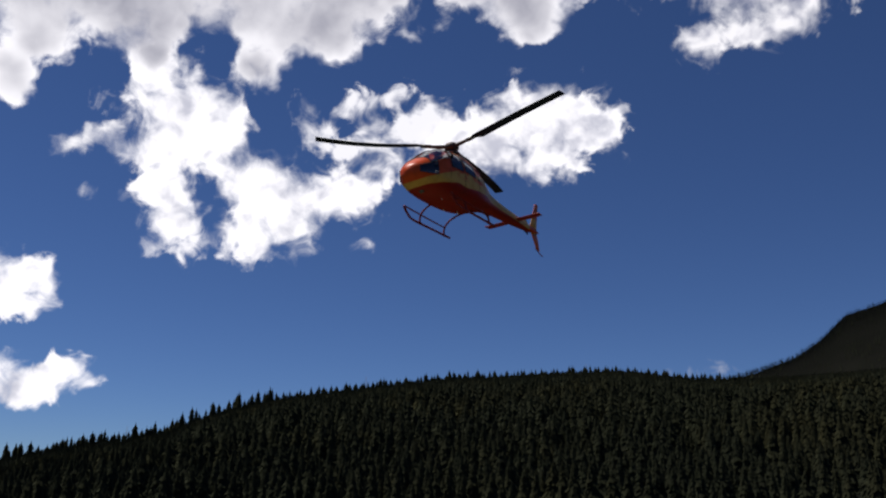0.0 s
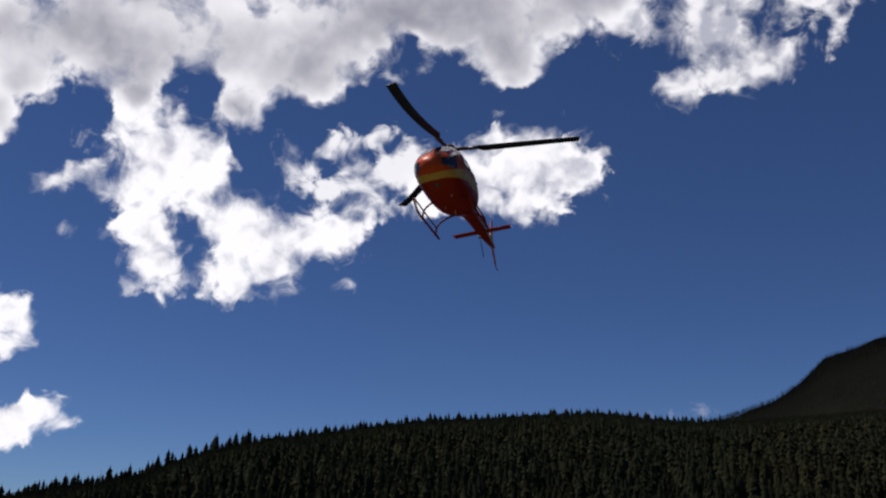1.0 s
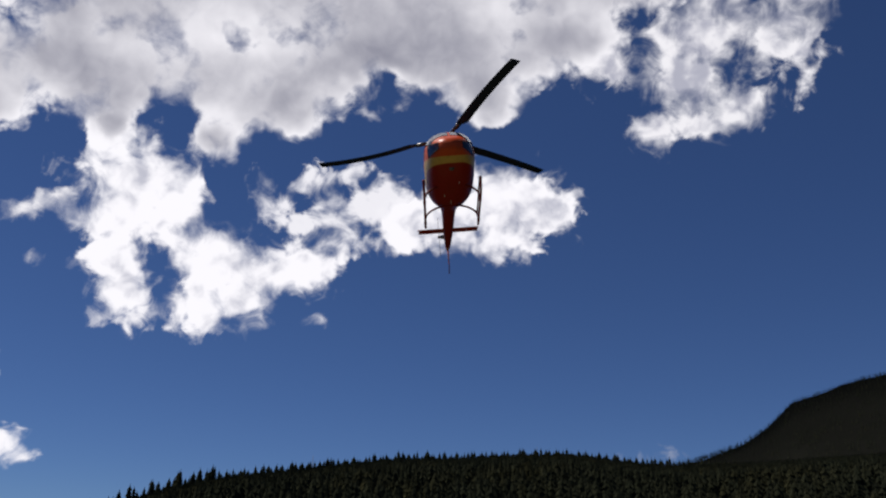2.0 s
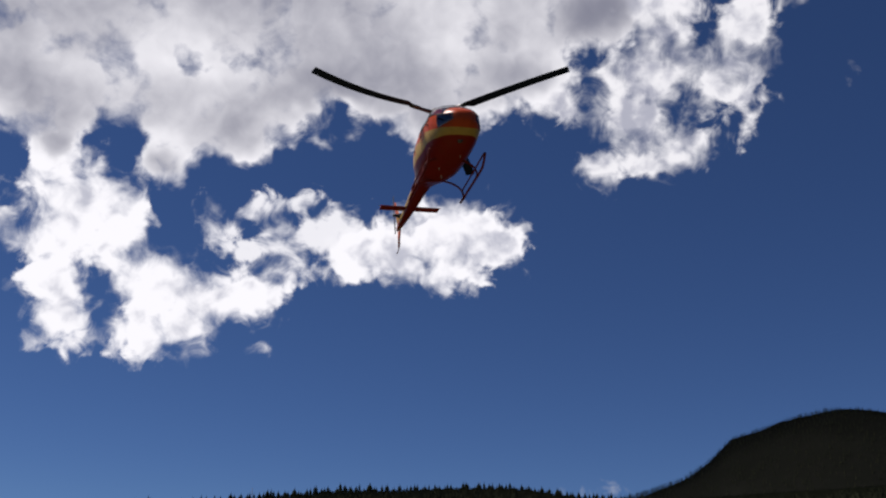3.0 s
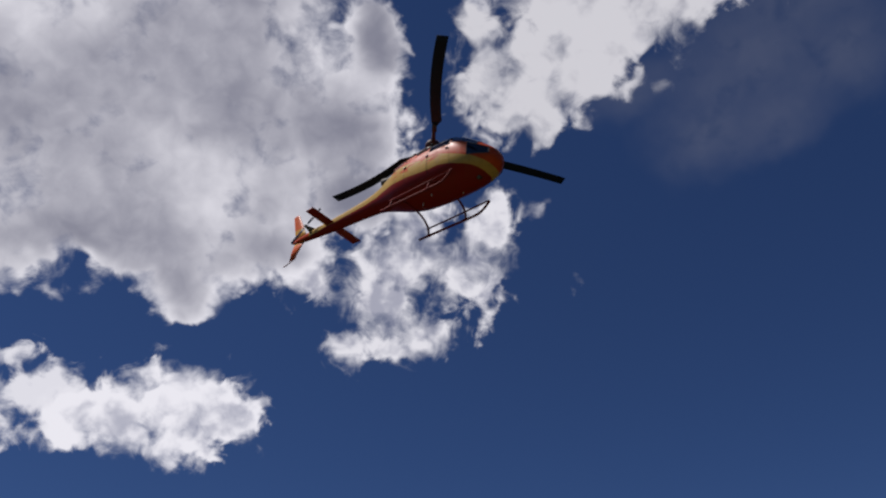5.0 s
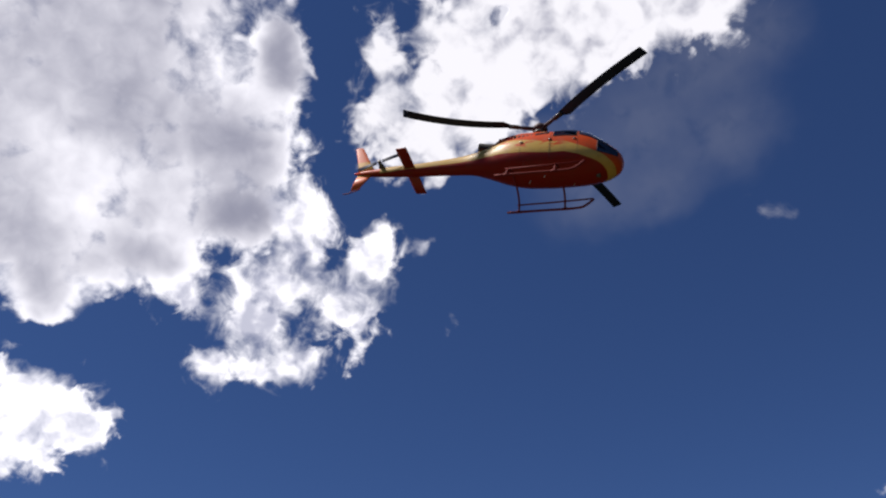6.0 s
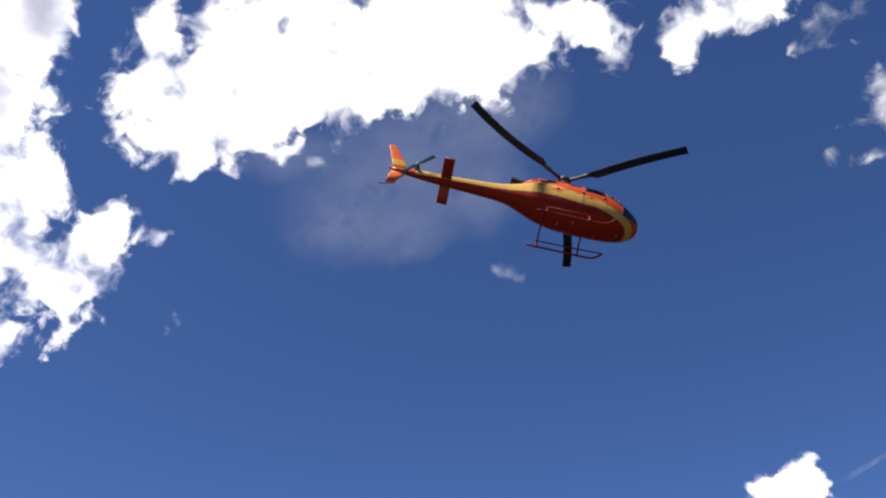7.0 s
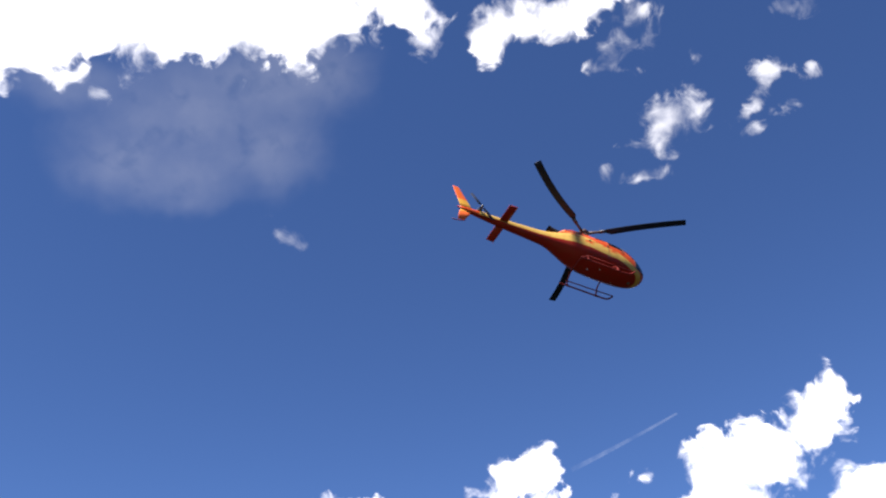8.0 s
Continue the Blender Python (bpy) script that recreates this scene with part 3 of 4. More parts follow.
cloud("torn white cloud with lacy holes", -25, 33, [(-3.4, -1.6, 3, 3.8, -8), (-5.3, -5, 1.9, 1.4, -7), (-0.5, 1.8, 4, 3.6, -9), (2.9, -0.2, 2.5, 3.5, -9),
      (4.3, 3.1, 2, 2.2, -10), (3.2, -4, 0.81, 1.5, -8), (-0.1, -4.1, 1.5, 1.8, -8), (-2.7, -5.2, 2.2, 1.1, -7), (7.1, 3.8, 1.1, 0.68, 22), (-2.6, 5, 3.1, 1.7, -10),
      (7.2, 3.6, 0.94, 0.74, -4), (-1.1, 5, 3, 2.6, -4), (-7.9, -0.2, 2.3, 1.9, -4)], LACY, holes=[(1.8, 2.3, 0.95, 1.3, 0.7), (2.2, -2.6, 0.82, 0.92, 0.6),
      (-1.3, -2.4, 0.71, 1.4, 0.35)], seed=21.0, lacy=0.45)
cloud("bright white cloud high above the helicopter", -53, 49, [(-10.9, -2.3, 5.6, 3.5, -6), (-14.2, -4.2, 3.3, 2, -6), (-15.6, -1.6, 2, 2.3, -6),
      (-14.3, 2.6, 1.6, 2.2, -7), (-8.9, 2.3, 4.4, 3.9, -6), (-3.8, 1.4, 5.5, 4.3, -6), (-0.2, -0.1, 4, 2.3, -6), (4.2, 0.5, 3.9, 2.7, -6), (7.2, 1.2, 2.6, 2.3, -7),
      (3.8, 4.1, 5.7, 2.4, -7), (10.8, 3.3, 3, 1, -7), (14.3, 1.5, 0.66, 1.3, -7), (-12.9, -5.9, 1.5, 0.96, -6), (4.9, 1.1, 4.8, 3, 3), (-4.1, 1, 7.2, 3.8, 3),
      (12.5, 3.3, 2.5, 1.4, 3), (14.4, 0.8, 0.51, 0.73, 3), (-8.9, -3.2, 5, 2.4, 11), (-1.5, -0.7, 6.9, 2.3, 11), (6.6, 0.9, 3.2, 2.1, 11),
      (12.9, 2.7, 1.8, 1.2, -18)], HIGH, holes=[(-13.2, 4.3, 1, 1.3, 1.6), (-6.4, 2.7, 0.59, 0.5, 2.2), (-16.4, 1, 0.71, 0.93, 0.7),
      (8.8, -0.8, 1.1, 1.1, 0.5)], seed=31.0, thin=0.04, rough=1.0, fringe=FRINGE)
cloud("thin grey veil hanging under the bright cloud", -54, 42, [(-1.5, 0.1, 8.5, 5.2, 9), (4, 3.5, 7.7, 4.6, 10), (-4.5, -3.5, 4.4, 3.1, 8), (5, -1.1, 5.5, 3.6, 8),
      (-0, -4, 4.2, 2.5, 7), (7.2, 4.8, 5.2, 3.2, 10), (-8.2, 1.5, 4.2, 2, 10)], VEIL, far=4300, rough=0.35, seed=37.0, step=0.2)
cloud("tiny faint scraps of cloud in the blue", -58, 37, [(-8.6, 6.4, 0.65, 0.48, 6), (1.9, -0.4, 0.47, 0.22, 15), (3.8, -1.9, 0.96, 0.56, -26),
      (4.4, -2.3, 0.44, 0.37, 4)], SCRAP, seed=38.0, rough=1.0, step=0.05)
cloud("tiny faint scrap of cloud", -36, 31, [(0.3, -0.2, 0.35, 0.73, -10)], SCRAP, seed=39.0, rough=1.0, step=0.05)
cloud("tiny faint scrap of cloud", -46, 43, [(0.3, -0.2, 0.59, 0.67, -20)], SCRAP, seed=40.0, rough=1.0, step=0.05)
cloud("white cloud fragment with a soft underside", -86, 48, [(-0.9, 0.1, 2.9, 1.7, -14), (2, -0.2, 2.3, 1.5, -14), (-3.3, -0.8, 1.3, 1.5, -14),
      (3.6, 0.4, 2.1, 1, -14)], HIGH, seed=41.0, rough=0.9)
cloud("trailing wisps below a white cloud", -86, 46, [(4.3, -1.3, 0.93, 1.3, -23), (6.4, -0.8, 0.56, 1.4, -24), (5.9, 1, 1.4, 0.86, -14), (3, -2.1, 0.72, 0.5, -13),
      (-7.7, 2.3, 0.44, 0.65, -14), (-12.2, 3.6, 0.8, 0.65, -14)], WISP, seed=42.0, rough=1.1, step=0.06)
cloud("small torn scrap of white cloud", -93, 38, [(1.1, 1.4, 1.6, 1.8, -38), (2.5, 1.7, 1.2, 1.1, -18), (0, 0.1, 1.7, 0.8, -7), (-2, -1.2, 1, 0.44, -17),
      (-0.4, -1.4, 0.71, 0.36, -17), (-3.1, -0.4, 0.43, 0.44, -17),
      (2.2, 3.2, 0.42, 0.42, -18)], WISP, holes=[(1.4, 0.4, 0.49, 0.72, 0.7)], seed=43.0, rough=1.3, lacy=0.3, step=0.05)
cloud("faint feathery scrap of cloud", -103, 40, [(-0, -0.2, 1.1, 1.1, 13), (-1.4, -1.1, 1.1, 0.49, 29), (2, -0.8, 0.57, 0.47, -25), (0.4, -2.4, 0.64, 0.34, -24),
      (-2.1, -3, 0.46, 0.32, 9), (2.7, 3, 0.94, 0.46, -26), (-3.2, 2.8, 0.48, 0.35, -25)], WISP, seed=47.0, rough=1.3, lacy=0.3, step=0.05)
cloud("low white cumulus with a domed top", -80, 18, [(-1.6, 0.6, 2.6, 1.5, -7), (-0.1, 1.6, 1.3, 1.1, -7), (-3.7, 0, 1.6, 0.77, -7), (0.9, 1, 0.9, 0.64, -7),
      (-1.5, -1.4, 3.2, 1, -7), (1.2, -0.5, 0.5, 0.42, -7), (3.8, -1, 0.49, 0.35, -7)], BRIGHT, seed=53.0, rough=0.7, thin=0.05)
cloud("tiny round puff of cloud", -87, 18, [(-0.4, -0.3, 0.76, 0.52, -9), (0.1, -0.1, 0.35, 0.31, -9)], BRIGHT, seed=55.0, rough=0.5, step=0.06)
cloud("towering white cumulus low in the sky", -95, 18, [(-3.5, -0.7, 2.5, 2.1, -12), (-4, 1.1, 1, 0.87, -12), (-0.4, -0.2, 3, 2.1, -12), (2.7, 1.2, 1.7, 2.2, -13),
      (4.3, 2.7, 1.2, 1.4, -14), (-3.3, -3, 3.5, 1.7, -11), (4.2, 0.9, 0.61, 2, -13)], BRIGHT, seed=59.0, rough=0.75, thin=0.05)
cloud("low white cloud bank", -100, 14, [(-0.6, 0.8, 2.1, 1.4, -13), (0.7, 1.2, 1.7, 1.4, -13), (-0.3, -0.8, 3.1, 1.6, -12)], BRIGHT, seed=61.0, rough=0.7, thin=0.05)
cloud("flat white cloud crest", -67, 18, [(-0.4, 0.3, 2.5, 0.49, -3), (-0.2, -0.3, 2.9, 0.76, -3)], BRIGHT, seed=67.0, rough=0.6, step=0.07)
cloud("small white cumulus puff", 27, 11, [(-0.1, 1.1, 2.2, 2, 6), (1.3, 0.8, 1.1, 1.4, 6), (0.6, -0.6, 1.2, 0.75, 5),
      (-1.8, 0.3, 1.8, 1.5, 6)], BRIGHT, seed=71.0, rough=0.8)
cloud("low white cumulus over the wooded slope", 25, 6, [(1, 0.8, 2, 1.4, 3), (-1.3, 0, 2, 1.4, 3), (-0.1, -0.4, 2.2, 1, 3), (-2, 1, 0.9, 0.73, 3),
      (-1.8, -1, 1.5, 0.53, 2), (2.4, 0.3, 0.83, 0.55, 3)], BRIGHT, seed=73.0, rough=0.8)
cloud("sliver of cloud over the saddle", -17, 7, [(0.8, 0.4, 1.6, 0.53, 1), (-1.1, 0, 1.1, 0.43, -2),
      (1.8, 0.1, 0.87, 0.42, -2)], WISP, far=4400, seed=79.0, rough=0.3, step=0.05)


def contrail():
    """A straight thin trail of vapour, widening away from its head."""
    a0, e0, a1, e1 = -81.9, 18.8, -89.6, 21.2
    line = []
    for i in range(25):
        f = i / 24
        a, e = radians(a0 + (a1 - a0) * f), radians(e0 + (e1 - e0) * f)
        line.append(Vector((-math.sin(a) * math.cos(e), math.cos(a) * math.cos(e), math.sin(e))) * 4350)
    ob = mesh_object("vapour_trail", tube(bmesh.new(), line, [12 - 7 * i / 24 for i in range(25)], 10), VAPOUR)
    return tagged(ob, "thin straight vapour trail rising from a cloud", "vapour trail")


def vapour():
    k = Nodes("vapour_trail")
    geo = k.add("NewGeometry").outputs["Position"]
    # sunlit white of the trail is put in as emission; no lamp lights it
    glow, clear, mixer = k.add("Emission", Color=(0.9, 0.93, 1.0, 1), Strength=0.7), k.add("BsdfTransparent"), k.add("MixShader")
    k.link(k.span(k.noise(0.01, 6, 0.6, geo), 0.3, 0.75, 0.005, 0.055), mixer.inputs[0])
    k.link(clear.outputs[0], mixer.inputs[1])
    k.link(glow.outputs[0], mixer.inputs[2])
    k.link(mixer.outputs[0], k.out.inputs[0])
    k.mat.cycles.emission_sampling = "NONE"
    return k.mat


VAPOUR = vapour()
contrail()


# ---------------------------------------------------------------- the helicopter
HUB = 3.30
SECTIONS = [  # along, belly, roof, half width
    (3.27, 1.17, 1.19, 0.02), (3.22, 1.00, 1.36, 0.24), (3.10, 0.88, 1.50, 0.43), (2.85, 0.74, 1.70, 0.63), (2.45, 0.64, 2.04, 0.79), (1.95, 0.57, 2.40, 0.89),
    (1.35, 0.55, 2.57, 0.93), (0.55, 0.57, 2.58, 0.94), (-0.35, 0.66, 2.50, 0.91), (-1.05, 0.83, 2.40, 0.80), (-1.75, 1.08, 2.24, 0.58), (-2.40, 1.28, 2.12, 0.38),
    (-3.10, 1.33, 2.04, 0.29), (-5.0, 1.44, 1.90, 0.22), (-6.4, 1.55, 1.86, 0.15), (-7.2, 1.65, 1.82, 0.09), (-7.40, 1.70, 1.80, 0.05)]


def section(y):
    """Belly, roof and half width at y, smoothly between the sections."""
    s = SECTIONS
    for i in range(len(s) - 1):
        if s[i][0] >= y >= s[i + 1][0]:
            a, b = s[i], s[i + 1]
            w = (a[0] - y) / (a[0] - b[0])
            before, after = s[max(i - 1, 0)], s[min(i + 2, len(s) - 1)]
            out = []
            for c in (1, 2, 3):
                ma = (b[c] - before[c]) / (b[0] - before[0]) * (b[0] - a[0]) if before is not a else b[c] - a[c]
                mb = (after[c] - a[c]) / (after[0] - a[0]) * (b[0] - a[0]) if after is not b else b[c] - a[c]
                out.append((2 * w ** 3 - 3 * w ** 2 + 1) * a[c] + (w ** 3 - 2 * w ** 2 + w) * ma + (-2 * w ** 3 + 3 * w ** 2) * b[c] + (w ** 3 - w ** 2) * mb)
            return out
    return list(SECTIONS[-1][1:])


def skin(y, deg, proud=0.0):
    """A point of the hull: deg from the roof's middle, plus to starboard."""
    lo, hi, w = section(y)
    a = radians(deg)
    n = 0.80
    c, s = math.cos(a), math.sin(a)
    x = (w + proud) * math.copysign(abs(s) ** n, s)
    z = (lo + hi) / 2 + ((hi - lo) / 2 + proud) * math.copysign(abs(c) ** n, c)
    return Vector((x, y, z))


# panes: name, fore and aft, from and to (degrees off the roof's middle, one side), glass
PANES = [("windscreen", 2.72, 1.75, 2, 70, "clear"), ("chin_window", 3.10, 2.42, 72, 106, "tint"), ("front_door_window", 1.65, 0.80, 45, 75, "tint", (1,)),
         ("front_door_window", 1.66, 0.86, 42, 87, "tint", (-1,)), ("rear_door_window", 0.68, -0.10, 42, 84, "tint", (-1,)), ("rear_door_window", 0.60, 0.10, 45, 60, "tint", (1,)),
         ("roof_window", 1.62, 0.70, 6, 37, "clear")]


def hull():
    ys = sorted({round(v, 4) for p in PANES for v in p[1:3]} | {3.27, 3.25, 3.22, 3.17, 3.10, 3.02} | {round(v, 3) for v in np.arange(2.2, -2.0, -0.1)}
                | {round(v, 3) for v in np.arange(-2.0, -7.4, -0.3)} | {-7.40}, reverse=True)
    degs = sorted(set(range(-180, 180, 5)) | {-2, 2})
    bm = bmesh.new()
    rings = [[bm.verts.new(skin(y, d)) for d in degs] for y in ys]
    for i in range(len(ys) - 1):
        for j in range(len(degs)):
            mid, d0 = (ys[i] + ys[i + 1]) / 2, (degs[j] + (degs[j + 1] if j + 1 < len(degs) else 180)) / 2
            if any(p[2] < mid < p[1] and p[3] < abs(d0) < p[4] and (len(p) < 7 or d0 * p[6][0] > 0) for p in PANES):
                continue
            k = (j + 1) % len(degs)
            bm.faces.new((rings[i][j], rings[i][k], rings[i + 1][k], rings[i + 1][j]))
    bm.faces.new(rings[0])
    bm.faces.new(rings[-1])
    return bm


def pane(p, side):
    bm = bmesh.new()
    ys = np.linspace(p[1] + 0.012, p[2] - 0.012, 9)
    ds = np.linspace(p[3] - 0.8, p[4] + 0.8, 13)
    grid = [[bm.verts.new(skin(y, d * side, 0.006)) for d in ds] for y in ys]
    for a, b in zip(grid, grid[1:]):
        for j in range(len(ds) - 1):
            bm.faces.new((a[j], a[j + 1], b[j + 1], b[j]))
    return bm


def seal(p, side):
    """The rubber bead round a pane."""
    y0, y1, d0, d1 = p[1], p[2], p[3], p[4]
    loop = [skin(y, d0 * side, 0.008) for y in np.linspace(y0, y1, 7)] + [skin(y1, d * side, 0.008) for d in np.linspace(d0, d1, 7)[1:]]
    loop += [skin(y, d1 * side, 0.008) for y in np.linspace(y1, y0, 7)[1:]] + [skin(y0, d * side, 0.008) for d in np.linspace(d1, d0, 7)[1:]]
    return tube(bmesh.new(), loop, 0.014, 6, False)


def cowling():
    """The humped engine housing behind the mast."""
    bm = bmesh.new()
    rows = [(1.25, 2.44, 0.30), (0.95, 2.66, 0.42), (0.55, 2.80, 0.47), (0.0, 2.86, 0.48), (-0.6, 2.86, 0.49), (-1.1, 2.80, 0.47), (-1.45, 2.68, 0.42), (-1.72, 2.46, 0.34), (-1.95, 2.20, 0.24)]
    rings = []
    for y, top, w in rows:
        base = section(y)[1] - 0.22
        rings.append([bm.verts.new((w * math.copysign(abs(math.cos(a)) ** 0.6, math.cos(a)), y, base + (top - base) * abs(math.sin(a)) ** 0.6))
                      for a in (math.pi * j / 14 for j in range(15))])
    for a, b in zip(rings, rings[1:]):
        for j in range(14):
            bm.faces.new((a[j], a[j + 1], b[j + 1], b[j]))
    bm.faces.new(rings[0])
    bm.faces.new(rings[-1])
    return bm


def blade():
    """A main rotor blade along +y from the hub: root arm, then a twisted aerofoil with an upward bow."""
    bm = bmesh.new()
    stations = []
    for i in range(15):
        r = 1.15 + (5.345 - 1.15) * i / 14
        chord = 0.40 if r > 1.4 else 0.22 + 0.18 * (r - 1.15) / 0.25
        s = (r - 1.15) / 4.2
        lift = -0.06 * 4 * s * (1 - s)
        twist = radians(9 - 9 * s)
        c, q = math.cos(twist), math.sin(twist)
        bow = 0.13 * 4 * s * (1 - s)  # lag of the middle behind the tip
        stations.append(((bow + 0.10 * c, r, lift + 0.10 * q), (bow + (0.10 - chord) * c, r, lift + (0.10 - chord) * q), (q, 0, c)))
    return foil(bm, stations, 0.065)


def helicopter():
    heli = new("helicopter")
    tagged(heli, "orange-red light helicopter with a yellow side band, hovering on skids", "helicopter")
    body = part("fuselage", hull(), PAINT, heli, "glossy orange-red hull with a yellow band")
    for p in PANES:
        for side in (p[6] if len(p) > 6 else (1, -1)):
            g = part(p[0], pane(p, side), WINDSCREEN if p[5] == "clear" else TINTED, heli, "clear curved pane" if p[5] == "clear" else "dark tinted pane")
            part("seal", seal(p, side), RUBBER, g)
    # cabin floor, bulkhead and seats behind the glass
    part("cabin_floor", box(bmesh.new(), (-0.45, -0.2, 0.86), (0.45, 2.2, 0.90), 0.01), CABIN, heli)
    part("bulkhead", box(bmesh.new(), (-0.55, -0.46, 1.0), (0.55, -0.40, 2.25), 0.01), CABIN, heli)
    part("instrument_panel", box(bmesh.new(), (-0.22, 2.25, 0.85), (0.30, 2.5, 1.42), 0.04), RUBBER, heli)
    for x, y in ((-0.4, 1.15), (0.4, 1.15), (-0.5, -0.3), (0.0, -0.3), (0.5, -0.3)):
        seat = part("seat", box(bmesh.new(), (x - 0.21, y - 0.02, 0.83), (x + 0.21, y + 0.45, 1.12), 0.05), CABIN, heli, "grey padded seat")
        part("seat_back", box(bmesh.new(), (x - 0.21, y - 0.14, 1.06), (x + 0.21, y - 0.02, 1.75), 0.05), CABIN, seat)
    cowl = part("engine_cowling", cowling(), PAINT, heli, "humped engine housing")
    for side in (1, -1):
        for i in range(5):
            y = -0.15 - 0.16 * i
            part("louvre", box(bmesh.new(), (side * 0.465 - 0.03, y - 0.05, 2.44), (side * 0.465 + 0.03, y + 0.02, 2.56), 0.01), SOOT, cowl)
    part("air_intake", tube(bmesh.new(), [(0, 0.98, 2.62), (0, 1.12, 2.58)], [0.16, 0.14], 14), RUBBER, cowl)
    bm = tube(bmesh.new(), bend([(0.02, -1.45, 2.40), (0.04, -1.80, 2.42), (0.06, -2.30, 2.48)], 4), [0.20, 0.20, 0.20, 0.20, 0.20, 0.20, 0.20, 0.21, 0.22], 16, False)
    part("exhaust", bm, SOOT, heli, "sooty exhaust pipe")
    # mast and rotor head
    part("mast", tube(bmesh.new(), [(0, 0, 2.85), (0, 0, 3.05), (0, 0, 3.22)], [0.24, 0.13, 0.09], 16), STEEL, heli, "dull steel mast")
    bm = tube(bmesh.new(), [(0, 0, 3.14), (0, 0, 3.20), (0, 0, 3.30), (0, 0, 3.42), (0, 0, 3.48)], [0.18, 0.28, 0.30, 0.24, 0.08], 20)
    part("rotor_head", bm, HEAD, heli, "round rotor head with three arms")
    part("swashplate", tube(bmesh.new(), [(0, 0, 3.00), (0, 0, 3.06)], 0.25, 18), STEEL, heli)
    blades = []
    for k in range(3):
        b = part("rotor_blade", blade(), BLADE_BLACK, heli, "long black main rotor blade")
        part("blade_root", tube(bmesh.new(), [(0, 0.12, 0), (0, 0.55, -0.02), (0, 0.95, -0.03), (0, 1.25, -0.03)], [0.09, 0.075, 0.06, 0.045], 10), HEAD, b)
        part("blade_grip", box(bmesh.new(), (-0.10, 0.80, -0.07), (0.08, 1.22, 0.02), 0.015), STEEL, b)
        blades.append(b)
    # tail
    part("tail_fin", foil(bmesh.new(), [((0, -6.50, 1.72), (0, -7.32, 1.72), (1, 0, 0)), ((0, -6.78, 2.10), (0, -7.40, 2.10), (1, 0, 0)), ((0, -7.40, 3.16), (0, -7.76, 3.19), (1, 0, 0)),
                                        ((0, -7.46, 3.21), (0, -7.74, 3.22), (1, 0, 0))], 0.07), FIN_PAINT, heli, "swept orange fin with a yellow foot")
    part("lower_fin", foil(bmesh.new(), [((0, -6.62, 1.72), (0, -7.30, 1.72), (1, 0, 0)), ((0, -6.85, 1.35), (0, -7.42, 1.30), (1, 0, 0)), ((0, -7.10, 0.92), (0, -7.46, 0.84), (1, 0, 0))], 0.07),
         FIN_PAINT, heli, "orange lower fin")
    part("tail_bumper", tube(bmesh.new(), bend([(0, -7.05, 0.93), (0, -7.25, 0.82), (0, -7.55, 0.72), (0, -7.75, 0.70)], 4), 0.022, 8), SKID_PAINT, heli)
    part("tail_light", tube(bmesh.new(), [(0, -7.36, 1.75), (0, -7.44, 1.75), (0, -7.50, 1.75)], [0.05, 0.05, 0.02], 10), LENS_RED, heli)
    for side in (1, -1):
        s = part("stabilizer", foil(bmesh.new(), [((side * 0.12, -4.78, 1.64), (side * 0.12, -5.24, 1.64), (0, 0, 1)), ((side * 1.26, -4.78, 1.64), (side * 1.26, -5.24, 1.64), (0, 0, 1)),
                                                  ((side * 1.30, -4.80, 1.64), (side * 1.30, -5.22, 1.64), (0, 0, 1))], 0.07), RED_PAINT, heli, "flat red tailplane half")
        part("position_light", tube(bmesh.new(), [(side * 1.29, -4.82, 1.64), (side * 1.34, -4.84, 1.64)], [0.03, 0.012], 8), LENS_RED, s)
    part("drive_shaft_cover", tube(bmesh.new(), bend([(0, -2.3, 2.18), (0, -3.5, 2.03), (0, -5.0, 1.92), (0, -6.3, 1.90)], 4), 0.075, 10), PAINT, heli)
    part("tail_gearbox", tube(bmesh.new(), [(0.0, -6.30, 1.92), (0.16, -6.30, 1.93), (0.34, -6.30, 1.94)], [0.15, 0.11, 0.055], 12), STEEL, heli)
    me = tube(bmesh.new(), [(-0.04, 0, 0), (0.08, 0, 0)], 0.07, 12)
    rotor = part("tail_rotor", me, STEEL, heli, "two-bladed tail rotor")
    for side in (1, -1):
        part("tail_rotor_blade", foil(bmesh.new(), [((0.02, 0.07, side * 0.12), (0.02, -0.08, side * 0.12), (1, 0, 0)), ((0.02, 0.09, side * 0.30), (0.02, -0.10, side * 0.30), (1, 0, 0)),
                                                    ((0.02, 0.09, side * 0.93), (0.02, -0.10, side * 0.93), (1, 0, 0))], 0.06), BLADE_BLACK, rotor)
    # landing gear
    for side in (1, -1):
        x = side * 1.03
        sk = part("skid", tube(bmesh.new(), bend([(x, -1.16, 0.045), (x, 0.2, 0.045), (x, 1.45, 0.05), (x, 1.80, 0.17), (x, 2.07, 0.43)], 5), 0.045, 12), SKID_PAINT, heli, "dark red landing skid")
        part("step", tube(bmesh.new(), [(x - side * 0.03, -0.80, 0.36), (x - side * 0.03, 0.6, 0.38), (x - side * 0.03, 2.05, 0.43)], 0.03, 10), SKID_PAINT, sk)
        for y in (-0.72, 1.02):
            part("skid_shoe", tube(bmesh.new(), [(x, y - 0.11, 0.045), (x, y + 0.11, 0.045)], 0.054, 12), SKID_PAINT, sk)
    for y in (-0.72, 1.02):
        arch = [(-1.03, y, 0.06), (-1.00, y, 0.27), (-0.88, y, 0.46), (-0.62, y, 0.62), (-0.3, y, 0.71), (0, y, 0.73), (0.3, y, 0.71), (0.62, y, 0.62), (0.88, y, 0.46), (1.00, y, 0.27), (1.03, y, 0.06)]
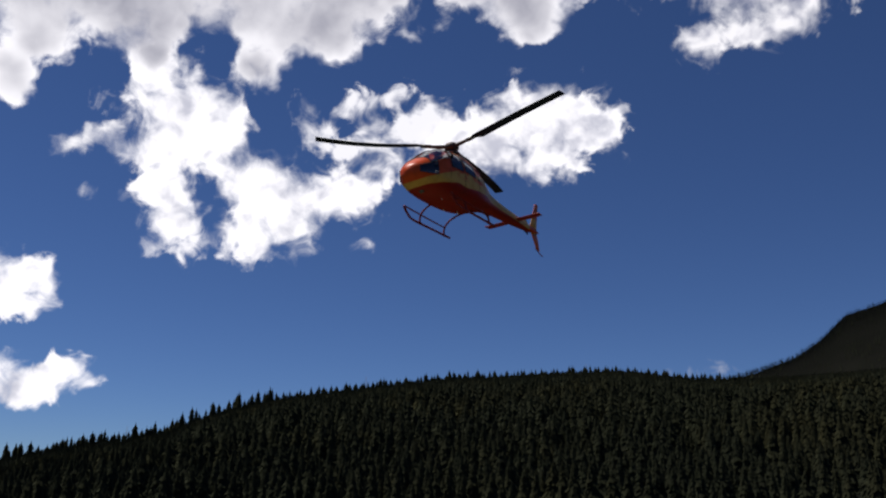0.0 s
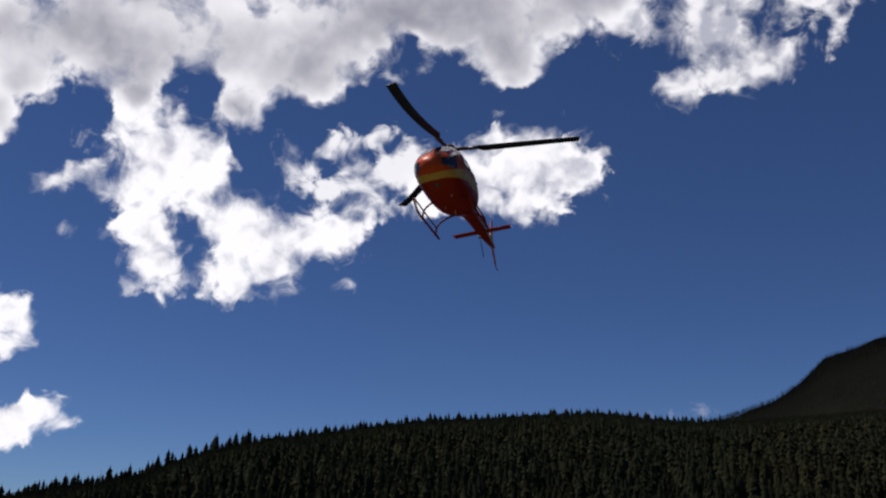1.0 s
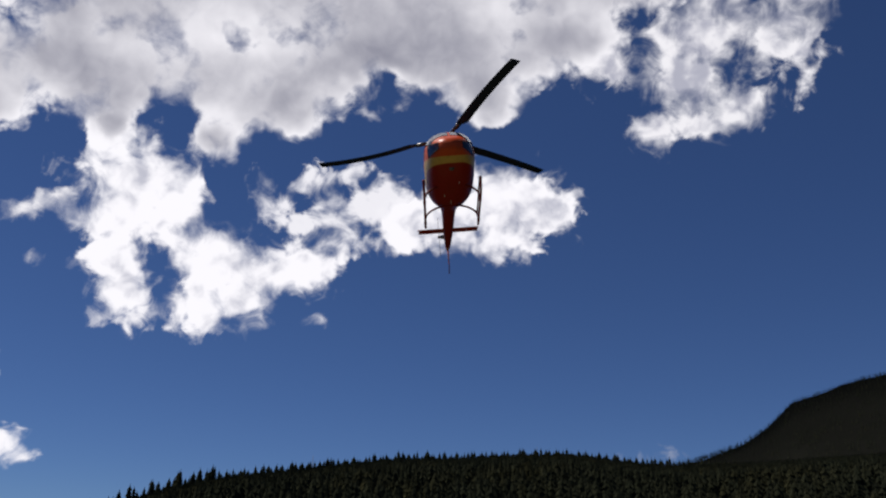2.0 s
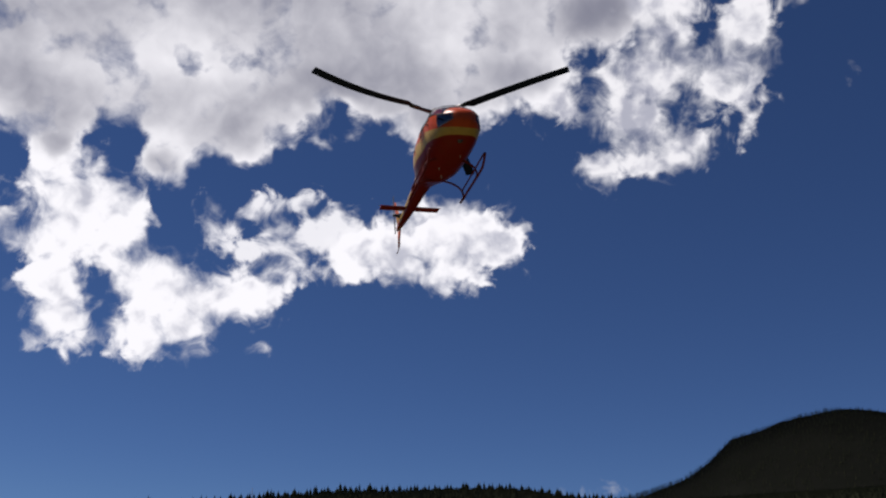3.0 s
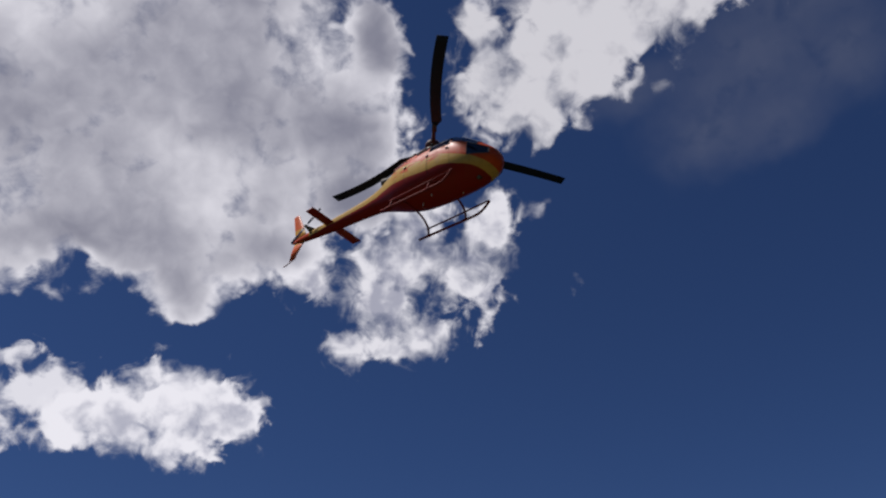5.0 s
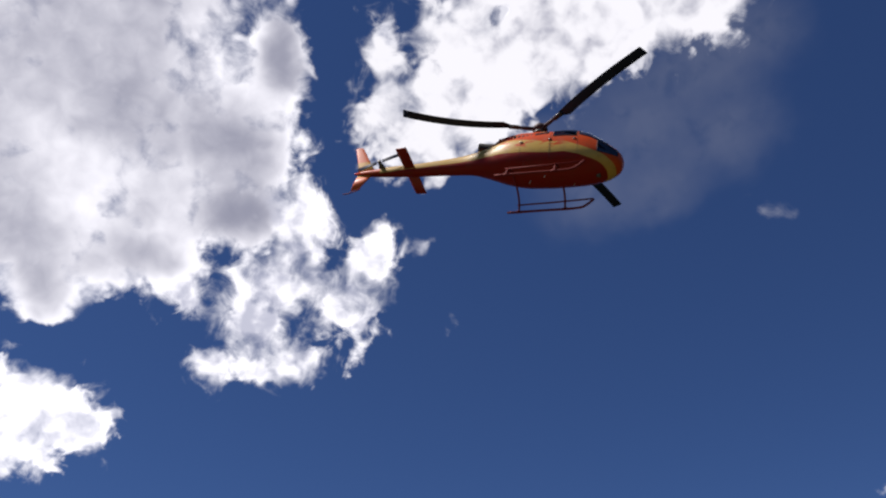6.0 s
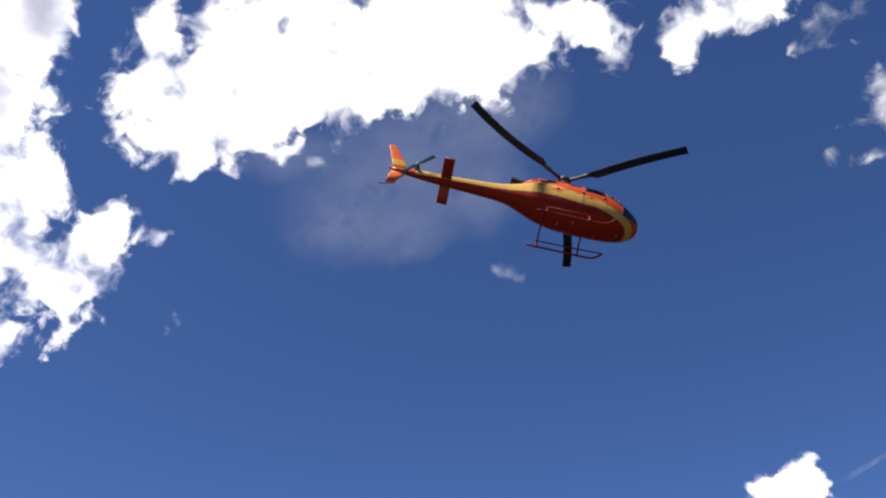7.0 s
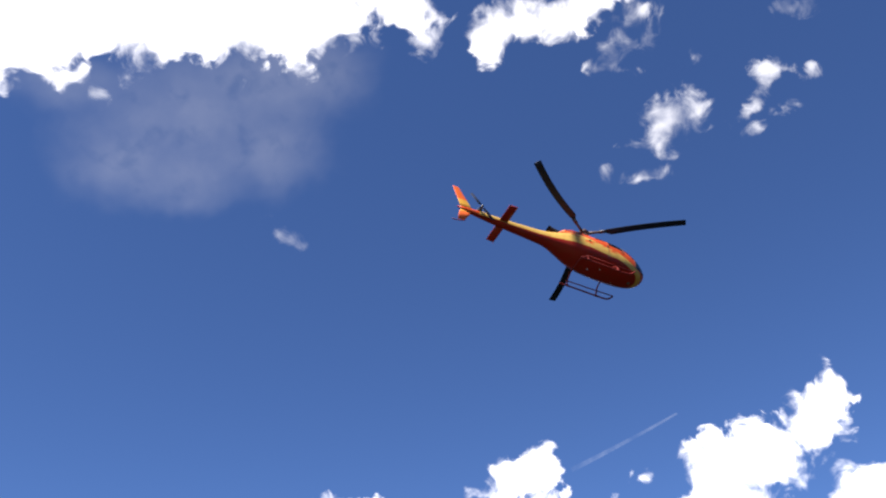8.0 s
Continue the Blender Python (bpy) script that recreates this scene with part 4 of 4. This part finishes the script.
        part("cross_tube", tube(bmesh.new(), bend(arch, 4), 0.038, 10), SKID_PAINT, heli)
    # pitch links under the head
    for k in range(3):
        a = radians(120 * k + 35)
        c, q = math.cos(a), math.sin(a)
        part("pitch_link", tube(bmesh.new(), [(0.22 * c, 0.22 * q, 3.04), (0.26 * c, 0.26 * q, 3.26)], 0.018, 6), STEEL, heli)
    # door seams
    for side in (1, -1):
        for y0, y1 in ((1.72, 0.74), (0.70, -0.40)):
            loop = [skin(y, 38 * side, 0.004) for y in np.linspace(y0, y1, 7)] + [skin(y1, d * side, 0.004) for d in np.linspace(38, 128, 12)[1:]]
            loop += [skin(y, 128 * side, 0.004) for y in np.linspace(y1, y0, 7)[1:]] + [skin(y0, d * side, 0.004) for d in np.linspace(128, 38, 12)[1:]]
            part("door_seam", tube(bmesh.new(), loop, 0.0035, 4, False), RUBBER, heli, "dark gap round a cabin door")
    # lettering too small to read: plain bars on the housing
    for side in (1, -1):
        for i, (y, h) in enumerate(((-0.98, 0.07), (-1.12, 0.07), (-1.26, 0.06), (-1.40, 0.06))):
            x = side * (0.475 - 0.05 * i * 0.5)
            part("marking", box(bmesh.new(), (x - 0.03, y - 0.045, 2.50 - h / 2), (x + 0.03, y + 0.045, 2.50 + h / 2)), RED_PAINT, heli, "small red lettering bar", False)
    # small fittings
    part("roof_antenna", tube(bmesh.new(), [(0, 0.92, 2.56), (0, 0.90, 2.68), (0, 0.86, 2.80)], [0.016, 0.012, 0.008], 6), RED_PAINT, heli, "short red whip antenna")
    for x, y, h in ((0.0, -0.1, 0.20), (0.25, 0.5, 0.12), (-0.28, 1.5, 0.10)):
        z = section(y)[0] + 0.05
        part("antenna", tube(bmesh.new(), [(x, y, z), (x, y - 0.04, z - h)], [0.022, 0.008], 8), WHITE, heli, "small white belly antenna")
    part("landing_light", tube(bmesh.new(), [(0.0, 2.35, 0.70), (0.0, 2.45, 0.62)], [0.11, 0.09], 14), STEEL, heli)
    for x in (0.55, -0.55):
        for y in (1.62, 0.72, -0.35):
            p0 = skin(y, math.copysign(84, x), 0.012)
            part("door_handle", box(bmesh.new(), (p0.x - 0.02, p0.y - 0.08, p0.z - 0.02), (p0.x + 0.02, p0.y + 0.04, p0.z + 0.02), 0.006), STEEL, heli)
    return heli, blades, rotor


HELI, BLADES, TAIL_ROTOR = helicopter()


# ---------------------------------------------------------------- what moves
FLIGHT = [  # seconds; the rotor hub's place; heading, nose-up, bank in degrees
    (0.0, 0.34, 31.63, 14.55, 148.1, 1.2, 4.6),
    (0.5, 0.56, 31.56, 15.31, 155.3, 0.7, 4.5),
    (1.0, 0.93, 31.41, 16.15, 162.7, 2.3, 5.8),
    (1.5, 1.29, 30.62, 16.81, 169.8, 3.0, 5.4),
    (3.0, 3.14, 28.65, 19.48, 188.3, 2.2, 4.6),
    (3.5, 4.43, 27.23, 20.23, 192.4, 2.6, -0.2),
    (4.0, 5.87, 25.13, 20.73, 194.7, 0.8, -2.7),
    (4.5, 7.93, 23.53, 21.73, 199.0, -1.6, -4.4),
    (6.0, 17.24, 17.15, 24.79, 217.8, -10.0, -4.0),
    (6.5, 21.49, 14.07, 25.49, 221.5, -10.5, -3.9),
    (7.0, 26.63, 10.71, 26.17, 221.7, -12.6, -5.7),
    (7.5, 32.26, 6.93, 26.73, 223.2, -10.7, -7.0),
    (8.0, 38.49, 2.75, 27.34, 223.4, -9.9, -8.5)]
TIMES = [row[0] for row in FLIGHT]
SWEEP = [  # bearing off the nose (plus to starboard) and flap of each blade
    [(48.6, 2.1), (25.7, 1.9), (7.4, 0.6), (-7.9, 0.0), (-53.5, 4.6), (-54.8, 2.5), (-57.5, 2.4), (-57.0, 2.0), (-63.5, 0.7), (-66.7, -0.4), (-73.8, 0.0), (-76.0, -0.6), (-76.9, -0.7)],
    [(-78.5, 2.4), (-93.2, 2.1), (-106.7, 1.3), (-117.7, 1.1), (-147.5, 0.1), (-154.7, 0.9), (-158.3, 0.1), (-166.0, 0.0), (-198.4, -2.4), (-201.7, 3.8), (-209.9, 4.5), (-212.5, 5.4), (-212.0, 3.8)],
    [(-186.6, -0.1), (-205.0, 1.0), (-218.0, -0.2), (-233.0, 0.0), (-287.9, 2.6), (-297.7, 1.7), (-306.4, -1.2), (-308.8, -0.8), (-322.0, 0.0), (-322.3, -0.3), (-324.7, 0.6), (-327.7, 3.5), (-324.0, -0.1)]]


def motions():
    level = Matrix.Translation((0, 0, -HUB))
    walk(HELI, [(t, pose(x, y, z, 0, 0, h) @ pose(0, 0, 0, p, 0, 0) @ pose(0, 0, 0, 0, r, 0) @ level) for t, x, y, z, h, p, r in FLIGHT])
    for b, rows in zip(BLADES, SWEEP):
        walk(b, [(t, pose(0, 0, HUB, 0, 0, -az) @ pose(0, 0, 0, flap, 0, 0)) for t, (az, flap) in zip(TIMES, rows)])
    spin = (80, 50, 20, 0, 0, 40, 55, 45, 68, 58, 40, 20, -40)
    walk(TAIL_ROTOR, [(t, pose(0.36, -6.30, 1.94, -a, 0, 0)) for t, a in zip(TIMES, spin)])


motions()
